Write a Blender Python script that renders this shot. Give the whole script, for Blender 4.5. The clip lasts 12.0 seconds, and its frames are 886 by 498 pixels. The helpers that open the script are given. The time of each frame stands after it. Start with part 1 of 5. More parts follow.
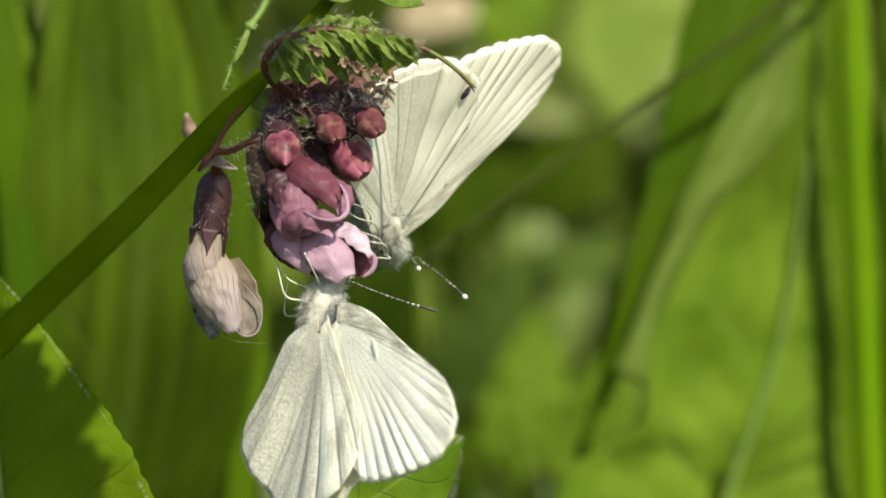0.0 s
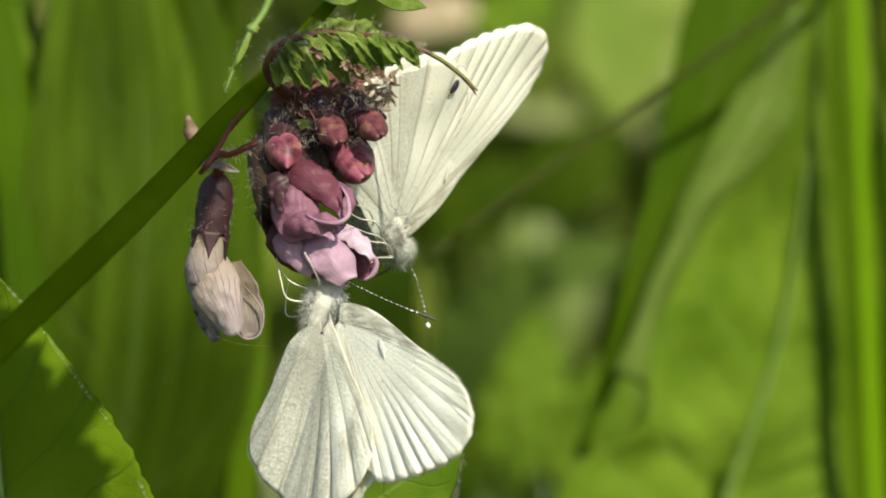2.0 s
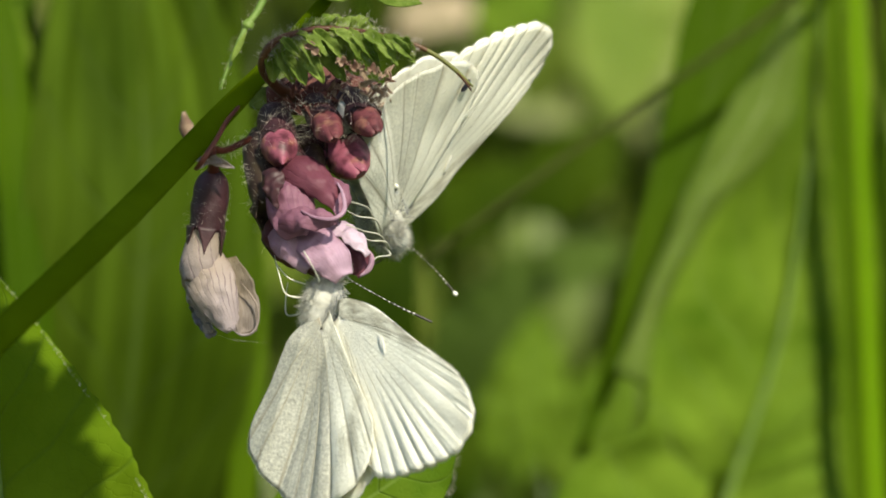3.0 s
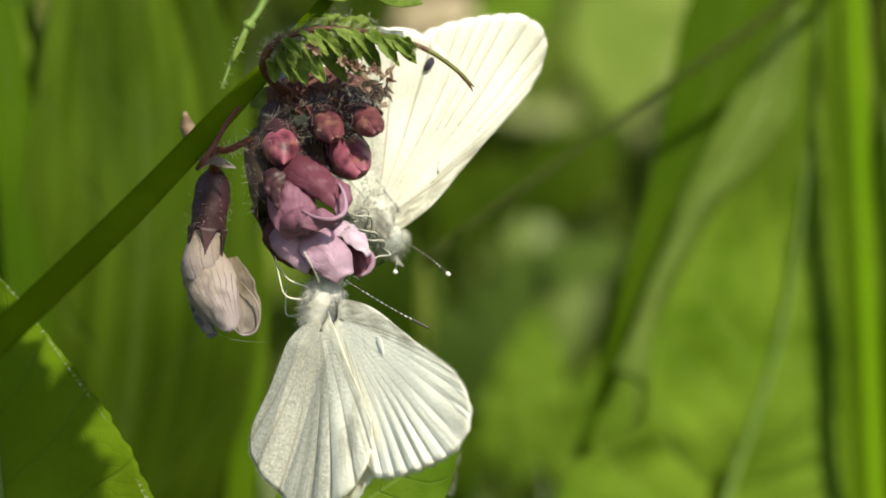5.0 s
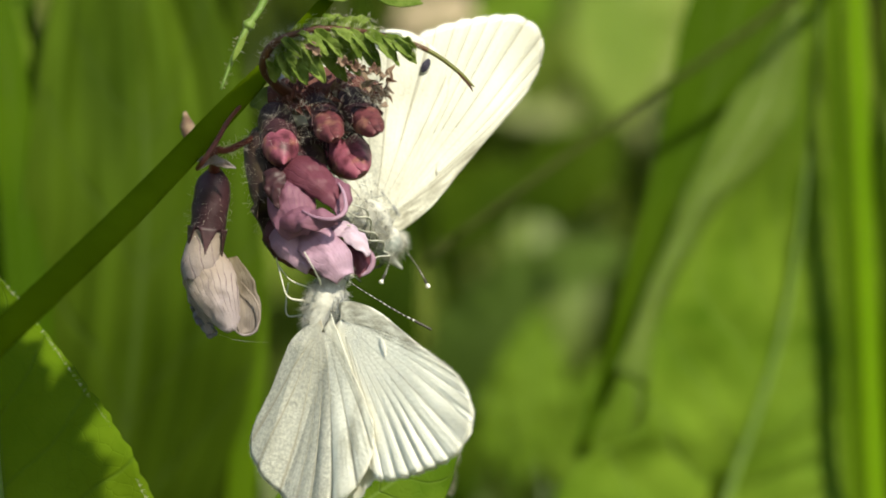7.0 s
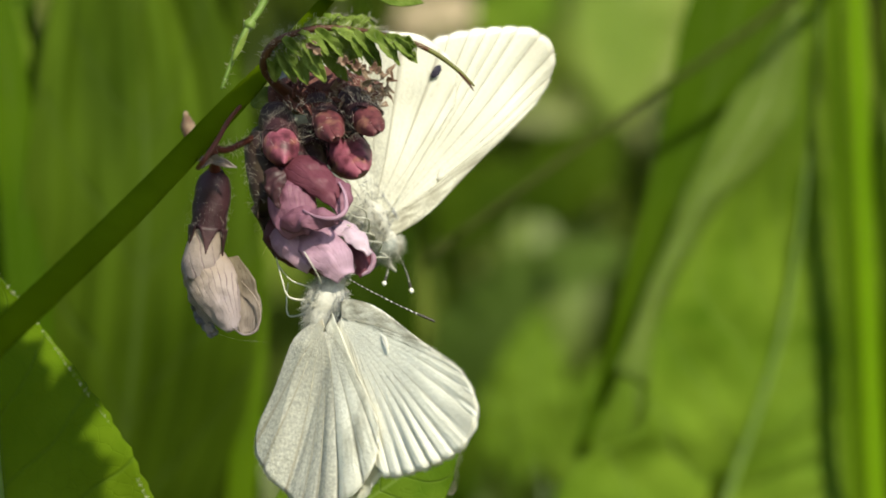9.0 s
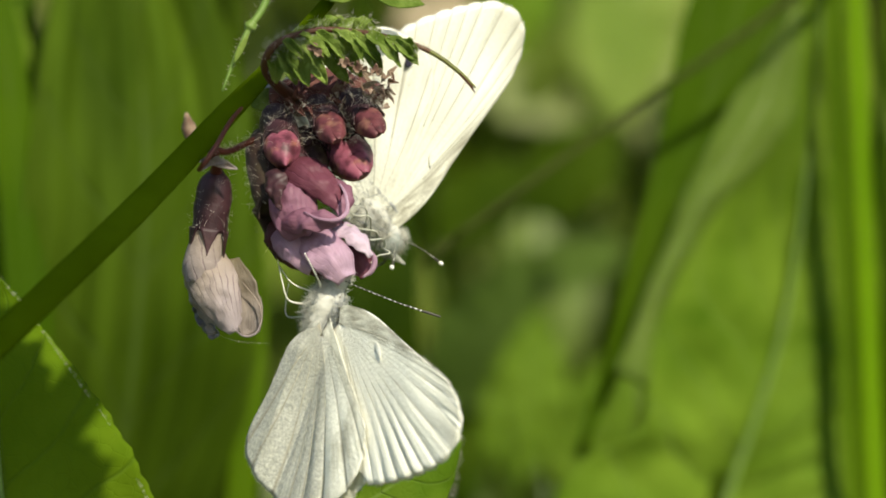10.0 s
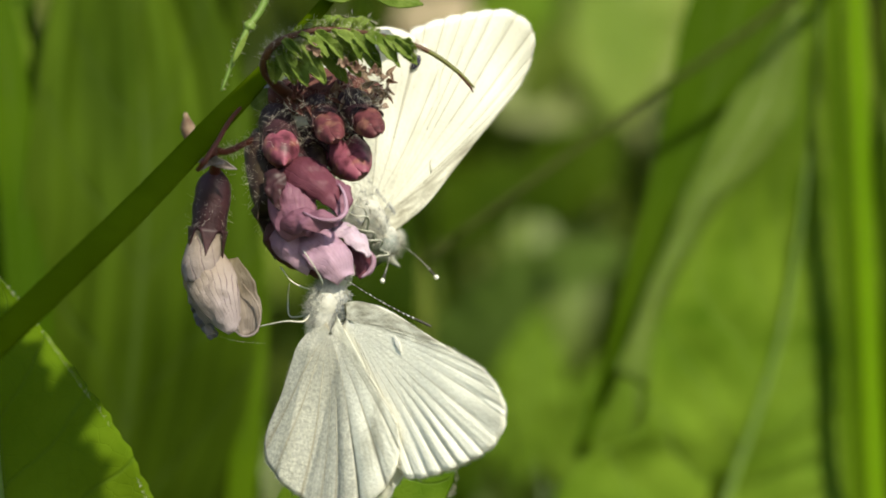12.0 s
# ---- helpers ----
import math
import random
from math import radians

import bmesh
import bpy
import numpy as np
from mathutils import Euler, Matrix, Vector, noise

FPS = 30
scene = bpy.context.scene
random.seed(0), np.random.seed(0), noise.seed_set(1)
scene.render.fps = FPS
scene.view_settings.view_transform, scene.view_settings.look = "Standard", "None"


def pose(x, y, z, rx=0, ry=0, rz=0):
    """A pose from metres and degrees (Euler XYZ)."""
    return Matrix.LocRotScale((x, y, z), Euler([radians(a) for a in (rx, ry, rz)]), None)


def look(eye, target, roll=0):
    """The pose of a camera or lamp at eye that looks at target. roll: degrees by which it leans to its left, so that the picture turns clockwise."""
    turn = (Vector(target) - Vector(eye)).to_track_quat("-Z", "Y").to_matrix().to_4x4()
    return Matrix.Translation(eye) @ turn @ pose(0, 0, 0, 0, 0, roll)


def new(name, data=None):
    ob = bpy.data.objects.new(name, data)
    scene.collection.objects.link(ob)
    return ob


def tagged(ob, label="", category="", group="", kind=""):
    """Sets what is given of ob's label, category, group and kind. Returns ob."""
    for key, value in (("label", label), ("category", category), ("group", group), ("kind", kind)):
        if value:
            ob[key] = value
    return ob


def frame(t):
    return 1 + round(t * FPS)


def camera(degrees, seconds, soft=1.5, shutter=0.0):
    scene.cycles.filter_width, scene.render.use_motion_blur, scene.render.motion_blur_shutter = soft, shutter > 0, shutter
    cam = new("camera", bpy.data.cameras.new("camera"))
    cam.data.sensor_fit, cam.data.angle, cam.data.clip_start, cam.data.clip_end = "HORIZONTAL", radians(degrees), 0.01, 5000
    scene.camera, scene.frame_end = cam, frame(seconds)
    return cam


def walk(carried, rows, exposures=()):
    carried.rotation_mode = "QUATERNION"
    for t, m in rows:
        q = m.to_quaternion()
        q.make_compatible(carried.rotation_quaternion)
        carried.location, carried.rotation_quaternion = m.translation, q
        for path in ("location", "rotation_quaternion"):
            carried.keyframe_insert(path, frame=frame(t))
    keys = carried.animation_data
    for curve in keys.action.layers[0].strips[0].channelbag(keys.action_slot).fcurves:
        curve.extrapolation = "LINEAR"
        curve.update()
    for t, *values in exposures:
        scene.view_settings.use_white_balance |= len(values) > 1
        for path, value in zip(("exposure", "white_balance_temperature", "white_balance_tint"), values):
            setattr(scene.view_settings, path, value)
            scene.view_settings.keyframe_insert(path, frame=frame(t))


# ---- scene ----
# Close view of two white butterflies on a vetch flower in a meadow. Lengths of small things in millimetres, turned into metres by P().
MM = 0.001
AXIS = 0.40          # height of the camera's axis over the ground
EYE = -0.4071        # the camera stands this far before the flower's plane

cam = camera(11.0, 12.0, soft=1.8, shutter=0.5)
cam.data.dof.use_dof = True
cam.data.dof.focus_distance = 0.4055
cam.data.dof.aperture_fstop = 35.0
walk(cam, [(0.0, look((0, EYE, AXIS), (0, 0, AXIS))), (12.0, look((0, EYE, AXIS), (0, 0, AXIS)))],
     exposures=[(0.0, 0.59, 6950, 4), (1.0, 0.58, 6950, 4), (2.5, 0.50, 6950, 4), (6.0, 0.49, 6950, 4), (9.0, 0.43, 6950, 4), (12.0, 0.39, 6950, 4)])

# ---- light ----
SUN = Vector((0.32, -0.69, 0.64)).normalized()
world = bpy.data.worlds.new("sky")
world.use_nodes = True
scene.world = world
sky = world.node_tree.nodes.new("ShaderNodeTexSky")
sky.sky_type = 'NISHITA'
sky.sun_disc = False
sky.sun_elevation = math.asin(SUN.z)
sky.sun_rotation = math.atan2(SUN.x, SUN.y)
background = world.node_tree.nodes["Background"]
background.inputs["Strength"].default_value = 0.148
world.node_tree.links.new(sky.outputs["Color"], background.inputs["Color"])
lamp = bpy.data.lights.new("sun", 'SUN')
lamp.energy, lamp.angle, lamp.color = 5.0, radians(0.55), (1.0, 0.94, 0.82)
sun = new("sun", lamp)
sun.matrix_basis = look(SUN * 5, (0, 0, 0))


# ---- materials ----
def node(mat, kind, **values):
    n = mat.node_tree.nodes.new(kind)
    for key, value in values.items():
        n.inputs[key].default_value = value
    return n


def link(mat, a, b):
    mat.node_tree.links.new(a, b)


def math_node(mat, op, a, b=None):
    n = mat.node_tree.nodes.new("ShaderNodeMath")
    n.operation = op
    for k, v in enumerate((a, b)):
        if v is None:
            continue
        if isinstance(v, (int, float)):
            n.inputs[k].default_value = v
        else:
            link(mat, v, n.inputs[k])
    return n.outputs[0]


def mix(mat, fac, a, b, blend='MIX'):
    n = mat.node_tree.nodes.new("ShaderNodeMix")
    n.data_type, n.blend_type = 'RGBA', blend
    for sock, v in ((n.inputs[0], fac), (n.inputs[6], a), (n.inputs[7], b)):
        if isinstance(v, (int, float)):
            sock.default_value = v
        elif isinstance(v, tuple):
            sock.default_value = (*v, 1) if len(v) == 3 else v
        else:
            link(mat, v, sock)
    return n.outputs[2]


def ramp(mat, fac, lo, hi):
    n = mat.node_tree.nodes.new("ShaderNodeMapRange")
    n.inputs[1].default_value, n.inputs[2].default_value = lo, hi
    link(mat, fac, n.inputs[0])
    return n.outputs[0]


def noise_at(mat, scale, detail=3.0, rough=0.55):
    co = mat.node_tree.nodes.new("ShaderNodeTexCoord")
    n = node(mat, "ShaderNodeTexNoise", Scale=scale, Detail=detail, Roughness=rough)
    link(mat, co.outputs["Object"], n.inputs["Vector"])
    return n.outputs["Fac"]


def uv_of(mat):
    co = mat.node_tree.nodes.new("ShaderNodeTexCoord")
    sep = mat.node_tree.nodes.new("ShaderNodeSeparateXYZ")
    link(mat, co.outputs["UV"], sep.inputs[0])
    return sep.outputs[0], sep.outputs[1]


def empty_material(name):
    mat = bpy.data.materials.new(name)
    mat.use_nodes = True
    bsdf = mat.node_tree.nodes["Principled BSDF"]
    return mat, bsdf


def finish(mat, bsdf, colour, translucent=0.0, trans_colour=None, bump=None, bump_dist=0.0001, strength=0.5):
    if isinstance(colour, tuple):
        bsdf.inputs["Base Color"].default_value = (*colour, 1)
    else:
        link(mat, colour, bsdf.inputs["Base Color"])
    normal = None
    if bump is not None:
        b = node(mat, "ShaderNodeBump", Strength=strength, Distance=bump_dist)
        link(mat, bump, b.inputs["Height"])
        normal = b.outputs["Normal"]
        link(mat, normal, bsdf.inputs["Normal"])
    if translucent > 0:
        tr = mat.node_tree.nodes.new("ShaderNodeBsdfTranslucent")
        tc = trans_colour if trans_colour is not None else colour
        if isinstance(tc, tuple):
            tr.inputs["Color"].default_value = (*tc, 1)
        else:
            link(mat, tc, tr.inputs["Color"])
        if normal:
            link(mat, normal, tr.inputs["Normal"])
        m = node(mat, "ShaderNodeMixShader", Fac=translucent)
        link(mat, bsdf.outputs[0], m.inputs[1])
        link(mat, tr.outputs[0], m.inputs[2])
        link(mat, m.outputs[0], mat.node_tree.nodes["Material Output"].inputs["Surface"])
    return mat


def plain(name, a, b, scale, rough=0.6, translucent=0.0, bump=0.0, spec=0.3):
    """A living surface: two shades broken up by coarse and fine noise, with a fine relief."""
    mat, bsdf = empty_material(name)
    coarse = ramp(mat, noise_at(mat, scale, 3), 0.35, 0.65)
    fine = noise_at(mat, scale * 7, 2)
    colour = mix(mat, coarse, a, b)
    colour = mix(mat, math_node(mat, 'MULTIPLY', fine, 0.5), colour, tuple(c * 0.62 for c in b))
    bsdf.inputs["Roughness"].default_value = rough
    bsdf.inputs["Specular IOR Level"].default_value = spec
    return finish(mat, bsdf, colour, translucent, bump=fine if bump else None, bump_dist=bump or 0.0001)


def leaf_material(name, a, b, pairs, scale=90.0, rough=0.5, translucent=0.35, vein=(0.30, 0.38, 0.14), spec=0.05, depth=0.7, cut=(0.35, 0.68), mesh=12.0, lace=0.03, bands=0.0):
    """A leaf: blotches, a pale midrib and side veins that run outwards and forwards, and a finer net between them."""
    mat, bsdf = empty_material(name)
    u, v = uv_of(mat)
    side = math_node(mat, 'ABSOLUTE', math_node(mat, 'SUBTRACT', u, 0.5))
    wob = math_node(mat, 'MULTIPLY', noise_at(mat, scale * 1.3, 2), 0.10)
    run = math_node(mat, 'ADD', math_node(mat, 'SUBTRACT', v, math_node(mat, 'MULTIPLY', side, 0.42)), wob)
    wave = math_node(mat, 'ABSOLUTE', math_node(mat, 'SINE', math_node(mat, 'MULTIPLY', run, math.pi * pairs)))
    rib = ramp(mat, wave, 0.16, 0.02)
    mid = ramp(mat, side, 0.018, 0.007)
    co = mat.node_tree.nodes.new("ShaderNodeTexCoord")
    cell = node(mat, "ShaderNodeTexVoronoi", Scale=scale * mesh)
    cell.feature = 'DISTANCE_TO_EDGE'
    link(mat, co.outputs["Object"], cell.inputs["Vector"])
    net = ramp(mat, cell.outputs["Distance"], 0.07, 0.01)
    blotch = ramp(mat, noise_at(mat, scale, 4), *cut)
    colour = mix(mat, blotch, a, b)
    if bands:
        where = mat.node_tree.nodes.new("ShaderNodeCombineXYZ")
        link(mat, math_node(mat, 'MULTIPLY', u, bands), where.inputs[0])
        link(mat, math_node(mat, 'MULTIPLY', v, 2.2), where.inputs[1])
        band = node(mat, "ShaderNodeTexNoise", Scale=1.0, Detail=3.0, Roughness=0.55)
        link(mat, where.outputs[0], band.inputs["Vector"])
        colour = mix(mat, ramp(mat, band.outputs["Fac"], 0.38, 0.68), colour, tuple(c * 1.55 for c in b))
    colour = mix(mat, math_node(mat, 'MULTIPLY', net, lace), colour, vein)
    colour = mix(mat, math_node(mat, 'MULTIPLY', rib, 0.40), colour, vein)
    colour = mix(mat, math_node(mat, 'MULTIPLY', mid, 0.75), colour, vein)
    through_colour = mix(mat, 1.0, colour, (1.7, 1.75, 0.7), 'MULTIPLY')
    bsdf.inputs["Roughness"].default_value = rough
    bsdf.inputs["Specular IOR Level"].default_value = spec
    relief = math_node(mat, 'SUBTRACT', math_node(mat, 'MULTIPLY', noise_at(mat, scale * 4, 2), 0.6), math_node(mat, 'ADD', math_node(mat, 'MULTIPLY', rib, depth), math_node(mat, 'MULTIPLY', net, lace * 1.6)))
    return finish(mat, bsdf, colour, translucent, through_colour, relief, 0.0006, 0.6)


def wing_material(name, veins, dusk, smudge, costa, line_tone):
    """Cream-white scaled wing. u runs from the front edge to the rear one with a vein at each whole step of veins, v
    from the root outwards.
    dusk: grey scales all over, with the crease's shade in the rear grey; smudge: dark cloud beyond the middle; costa:
    grey along the front edge and the tip."""
    mat, bsdf = empty_material(name)
    u, v = uv_of(mat)
    wave = math_node(mat, 'ABSOLUTE', math_node(mat, 'SINE', math_node(mat, 'MULTIPLY', u, math.pi * veins)))
    line = ramp(mat, wave, 0.26, 0.03)
    where = mat.node_tree.nodes.new("ShaderNodeCombineXYZ")
    link(mat, math_node(mat, 'MULTIPLY', u, 64.0), where.inputs[0])
    link(mat, math_node(mat, 'MULTIPLY', v, 3.2), where.inputs[1])
    fan = node(mat, "ShaderNodeTexNoise", Scale=1.0, Detail=4.0, Roughness=0.6)
    link(mat, where.outputs[0], fan.inputs["Vector"])
    streak = ramp(mat, fan.outputs["Fac"], 0.42, 0.68)
    patch = ramp(mat, noise_at(mat, 330, 4, 0.65), 0.40, 0.66)
    dust = ramp(mat, noise_at(mat, 3800, 3, 0.7), 0.36, 0.70)
    # rear: grey scales, plus the shade behind the crease painted with a sharp edge
    rear = ramp(mat, u, 0.385, 0.415)
    root = ramp(mat, v, 0.55, 0.05)
    colour = mix(mat, math_node(mat, 'MULTIPLY', math_node(mat, 'MULTIPLY', patch, streak), dusk), (0.94, 0.93, 0.825), (0.38, 0.37, 0.29))
    grey = math_node(mat, 'ADD', math_node(mat, 'MULTIPLY', rear, dusk * 0.75), math_node(mat, 'MULTIPLY', root, 0.02 + dusk * 0.6))
    colour = mix(mat, math_node(mat, 'MULTIPLY', grey, 0.85), colour, (0.375, 0.375, 0.325))
    colour = mix(mat, math_node(mat, 'MULTIPLY', dust, math_node(mat, 'MINIMUM', math_node(mat, 'ADD', grey, 0.06 + dusk * 0.12), 0.75)), colour, (0.13, 0.135, 0.14))
    band = math_node(mat, 'MULTIPLY', ramp(mat, math_node(mat, 'ABSOLUTE', math_node(mat, 'SUBTRACT', v, 0.66)), 0.20, 0.06), ramp(mat, u, 0.46, 0.30))
    blot = math_node(mat, 'MULTIPLY', band, ramp(mat, noise_at(mat, 300, 4, 0.65), 0.40, 0.62))
    colour = mix(mat, math_node(mat, 'MULTIPLY', blot, smudge), colour, (0.20, 0.19, 0.14))
    front = math_node(mat, 'MULTIPLY', ramp(mat, u, 0.26, 0.10), ramp(mat, fan.outputs["Fac"], 0.30, 0.62))
    tip = math_node(mat, 'MULTIPLY', ramp(mat, v, 0.74, 0.97), ramp(mat, math_node(mat, 'ABSOLUTE', math_node(mat, 'SUBTRACT', u, 0.33)), 0.16, 0.05))
    colour = mix(mat, math_node(mat, 'MULTIPLY', math_node(mat, 'ADD', front, math_node(mat, 'MULTIPLY', tip, 0.5)), costa), colour, (0.24, 0.22, 0.165))
    colour = mix(mat, math_node(mat, 'MULTIPLY', line, line_tone), colour, (0.20, 0.165, 0.11))
    bsdf.inputs["Roughness"].default_value = 0.75
    bsdf.inputs["Specular IOR Level"].default_value = 0.2
    relief = math_node(mat, 'ADD', math_node(mat, 'MULTIPLY', noise_at(mat, 3600, 2), 0.40), math_node(mat, 'MULTIPLY', fan.outputs["Fac"], 0.16))
    return finish(mat, bsdf, colour, 0.24, (0.92, 0.90, 0.76), relief, 0.00026, 0.7)


def petal_material(name, a, b, vein, amount, translucent=0.3):
    mat, bsdf = empty_material(name)
    u, v = uv_of(mat)
    side = math_node(mat, 'SUBTRACT', u, 0.5)
    bend = math_node(mat, 'MULTIPLY', noise_at(mat, 400, 2), 0.20)
    fan = math_node(mat, 'ADD', math_node(mat, 'ADD', u, math_node(mat, 'MULTIPLY', math_node(mat, 'MULTIPLY', side, v), 0.9)), bend)
    wave = math_node(mat, 'ABSOLUTE', math_node(mat, 'SINE', math_node(mat, 'MULTIPLY', fan, math.pi * 6)))
    line = ramp(mat, wave, 0.30, 0.05)
    broken = ramp(mat, noise_at(mat, 520, 3), 0.38, 0.60)
    grade = math_node(mat, 'ADD', math_node(mat, 'MULTIPLY', v, 0.7), math_node(mat, 'MULTIPLY', noise_at(mat, 330, 3), 0.5))
    colour = mix(mat, ramp(mat, grade, 0.2, 0.95), a, b)
    colour = mix(mat, math_node(mat, 'MULTIPLY', math_node(mat, 'MULTIPLY', line, broken), amount), colour, vein)
    bsdf.inputs["Roughness"].default_value = 0.55
    bsdf.inputs["Specular IOR Level"].default_value = 0.3
    relief = math_node(mat, 'ADD', noise_at(mat, 1600, 3), math_node(mat, 'MULTIPLY', line, -0.3))
    return finish(mat, bsdf, colour, translucent, None, relief, 0.00018, 0.55)


def bud_material(name, dark, rose, tan):
    """Crumpled bud petals: rose, dark in the creases, with tan withered patches."""
    mat, bsdf = empty_material(name)
    patch = ramp(mat, noise_at(mat, 520, 3), 0.52, 0.66)
    crease = ramp(mat, noise_at(mat, 600, 3, 0.6), 0.34, 0.58)
    colour = mix(mat, crease, dark, rose)
    colour = mix(mat, math_node(mat, 'MULTIPLY', patch, 0.75), colour, tan)
    bsdf.inputs["Roughness"].default_value = 0.5
    bsdf.inputs["Specular IOR Level"].default_value = 0.4
    return finish(mat, bsdf, colour, 0.18, None, noise_at(mat, 700, 3, 0.6), 0.00018, 0.5)


def island_foliage(name, a, b, c, translucent=0.3):
    """Mixed far leaves: each leaf takes its own shade."""
    mat, bsdf = empty_material(name)
    geo = mat.node_tree.nodes.new("ShaderNodeNewGeometry")
    r = geo.outputs["Random Per Island"]
    colour = mix(mat, r, a, b)
    colour = mix(mat, ramp(mat, r, 0.86, 0.97), colour, c)
    colour = mix(mat, math_node(mat, 'MULTIPLY', noise_at(mat, 60, 3), 0.5), colour, a)
    bsdf.inputs["Roughness"].default_value = 0.55
    return finish(mat, bsdf, colour, translucent, mix(mat, 1.0, colour, (1.6, 1.7, 0.7), 'MULTIPLY'))


M_HIND_UNDER = wing_material("hindwing_underside", 10, 1.0, 0.75, 0.45, 0.7)
M_HIND_PALE = wing_material("hindwing_underside_pale", 10, 0.40, 0.22, 0.25, 0.55)
M_FORE_UNDER = wing_material("forewing_underside", 14, 0.12, 0.06, 0.9, 0.5)
M_HIND_UPPER = wing_material("hindwing_upperside", 10, 0.10, 0.05, 0.05, 0.12)
M_FORE_UPPER = wing_material("forewing_upperside", 14, 0.06, 0.03, 0.10, 0.12)
M_VEIN = plain("wing_vein", (0.58, 0.55, 0.44), (0.40, 0.38, 0.29), 900, 0.7, 0.2)
M_FUR = plain("pale_fur", (0.78, 0.76, 0.66), (0.44, 0.43, 0.38), 900, 0.9, 0.15, 0.00008)
M_BODY = plain("grey_body", (0.62, 0.60, 0.53), (0.36, 0.36, 0.33), 900, 0.9, 0.0, 0.00008)
M_DARKFUR = plain("slate_fur", (0.16, 0.17, 0.19), (0.33, 0.34, 0.34), 900, 0.9, 0.0, 0.00008)
M_EYE = plain("compound_eye", (0.34, 0.36, 0.33), (0.20, 0.22, 0.20), 2500, 0.5, 0.0, 0.00003, 0.3)
M_LEG = plain("leg_white", (0.72, 0.70, 0.60), (0.52, 0.50, 0.42), 900, 0.6)
M_ANT_LIGHT = plain("antenna_white", (0.74, 0.73, 0.66), (0.55, 0.54, 0.48), 2000, 0.6)
M_ANT_DARK = plain("antenna_dark", (0.028, 0.026, 0.02), (0.05, 0.045, 0.036), 2000, 0.5)
M_TIP = plain("antenna_tip", (0.93, 0.92, 0.86), (0.85, 0.83, 0.74), 2000, 0.3, 0.2)
M_SPOT = plain("dark_scales", (0.018, 0.014, 0.03), (0.05, 0.045, 0.07), 3000, 0.6, 0.0, 0.00005)
M_STEM = plain("stem_green", (0.043, 0.071, 0.001), (0.058, 0.093, 0.002), 120, 1.0, 0.0, 0.00008, 0.0)
M_STEM_LIGHT = plain("stem_light", (0.10, 0.18, 0.025), (0.15, 0.23, 0.045), 300, 0.55, 0.15, 0.00008)
M_STALK_RED = plain("stalk_red", (0.085, 0.014, 0.010), (0.11, 0.030, 0.016), 700, 0.5, 0.0, 0.00008)
M_DRYSTEM = plain("dark_stalk", (0.030, 0.042, 0.006), (0.045, 0.052, 0.010), 120, 0.8, 0.0, 0.00008, 0.1)
M_TENDRIL = plain("tendril", (0.058, 0.016, 0.010), (0.085, 0.040, 0.012), 160, 0.5, 0.0, 0.00005)
M_TENDRIL_END = plain("tendril_end", (0.085, 0.085, 0.016), (0.13, 0.14, 0.03), 260, 0.5, 0.0, 0.00005)
M_CALYX = plain("calyx_purple", (0.024, 0.009, 0.012), (0.054, 0.021, 0.025), 420, 0.5, 0.06, 0.00010)
M_CALYX_GREEN = plain("calyx_mottled", (0.028, 0.011, 0.013), (0.052, 0.036, 0.020), 800, 0.6, 0.08, 0.00010)
M_BUD = bud_material("bud_rose", (0.070, 0.013, 0.022), (0.27, 0.075, 0.115), (0.34, 0.15, 0.095))
M_BUD_TAN = bud_material("bud_tip", (0.055, 0.012, 0.016), (0.16, 0.045, 0.052), (0.28, 0.145, 0.09))
M_ROSE = petal_material("petal_rose", (0.095, 0.024, 0.036), (0.19, 0.058, 0.088), (0.12, 0.03, 0.07), 0.45)
M_MAUVE = petal_material("petal_mauve", (0.17, 0.064, 0.098), (0.29, 0.135, 0.195), (0.17, 0.05, 0.12), 0.6)
M_LILAC = petal_material("petal_lilac", (0.34, 0.18, 0.26), (0.50, 0.34, 0.44), (0.30, 0.13, 0.24), 0.5)
# paler lilac: one petal's highlight is painted into this colour
M_BRIGHT = petal_material("petal_highlight", (0.46, 0.32, 0.42), (0.64, 0.52, 0.61), (0.36, 0.16, 0.30), 0.25)
M_CORE = plain("flower_base", (0.075, 0.023, 0.023), (0.14, 0.055, 0.042), 700, 0.8, 0.1, 0.0002)
M_PALE = petal_material("petal_withered", (0.30, 0.235, 0.165), (0.34, 0.285, 0.30), (0.085, 0.035, 0.06), 0.85, 0.25)
M_AMBER = petal_material("petal_amber", (0.17, 0.135, 0.075), (0.29, 0.24, 0.215), (0.075, 0.04, 0.03), 0.8, 0.35)
M_GREYPETAL = petal_material("petal_dead", (0.10, 0.10, 0.13), (0.20, 0.18, 0.22), (0.05, 0.05, 0.08), 0.6, 0.1)
M_BRACT = plain("bract_brown", (0.11, 0.045, 0.034), (0.37, 0.27, 0.19), 700, 0.8, 0.15, 0.0001)
M_HAIR = plain("plant_hair", (0.88, 0.82, 0.72), (0.72, 0.64, 0.54), 2000, 0.6, 0.15)
M_LEAFLET = leaf_material("leaflet_green", (0.090, 0.145, 0.018), (0.26, 0.34, 0.085), 9, 420, 0.55, 0.35, (0.26, 0.33, 0.13))
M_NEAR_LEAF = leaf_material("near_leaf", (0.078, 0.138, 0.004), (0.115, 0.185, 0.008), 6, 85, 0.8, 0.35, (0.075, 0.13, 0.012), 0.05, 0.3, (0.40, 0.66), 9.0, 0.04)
M_DOCK = leaf_material("dock_leaf", (0.072, 0.138, 0.007), (0.165, 0.254, 0.024), 8, 75, 0.6, 0.35, (0.165, 0.25, 0.05))
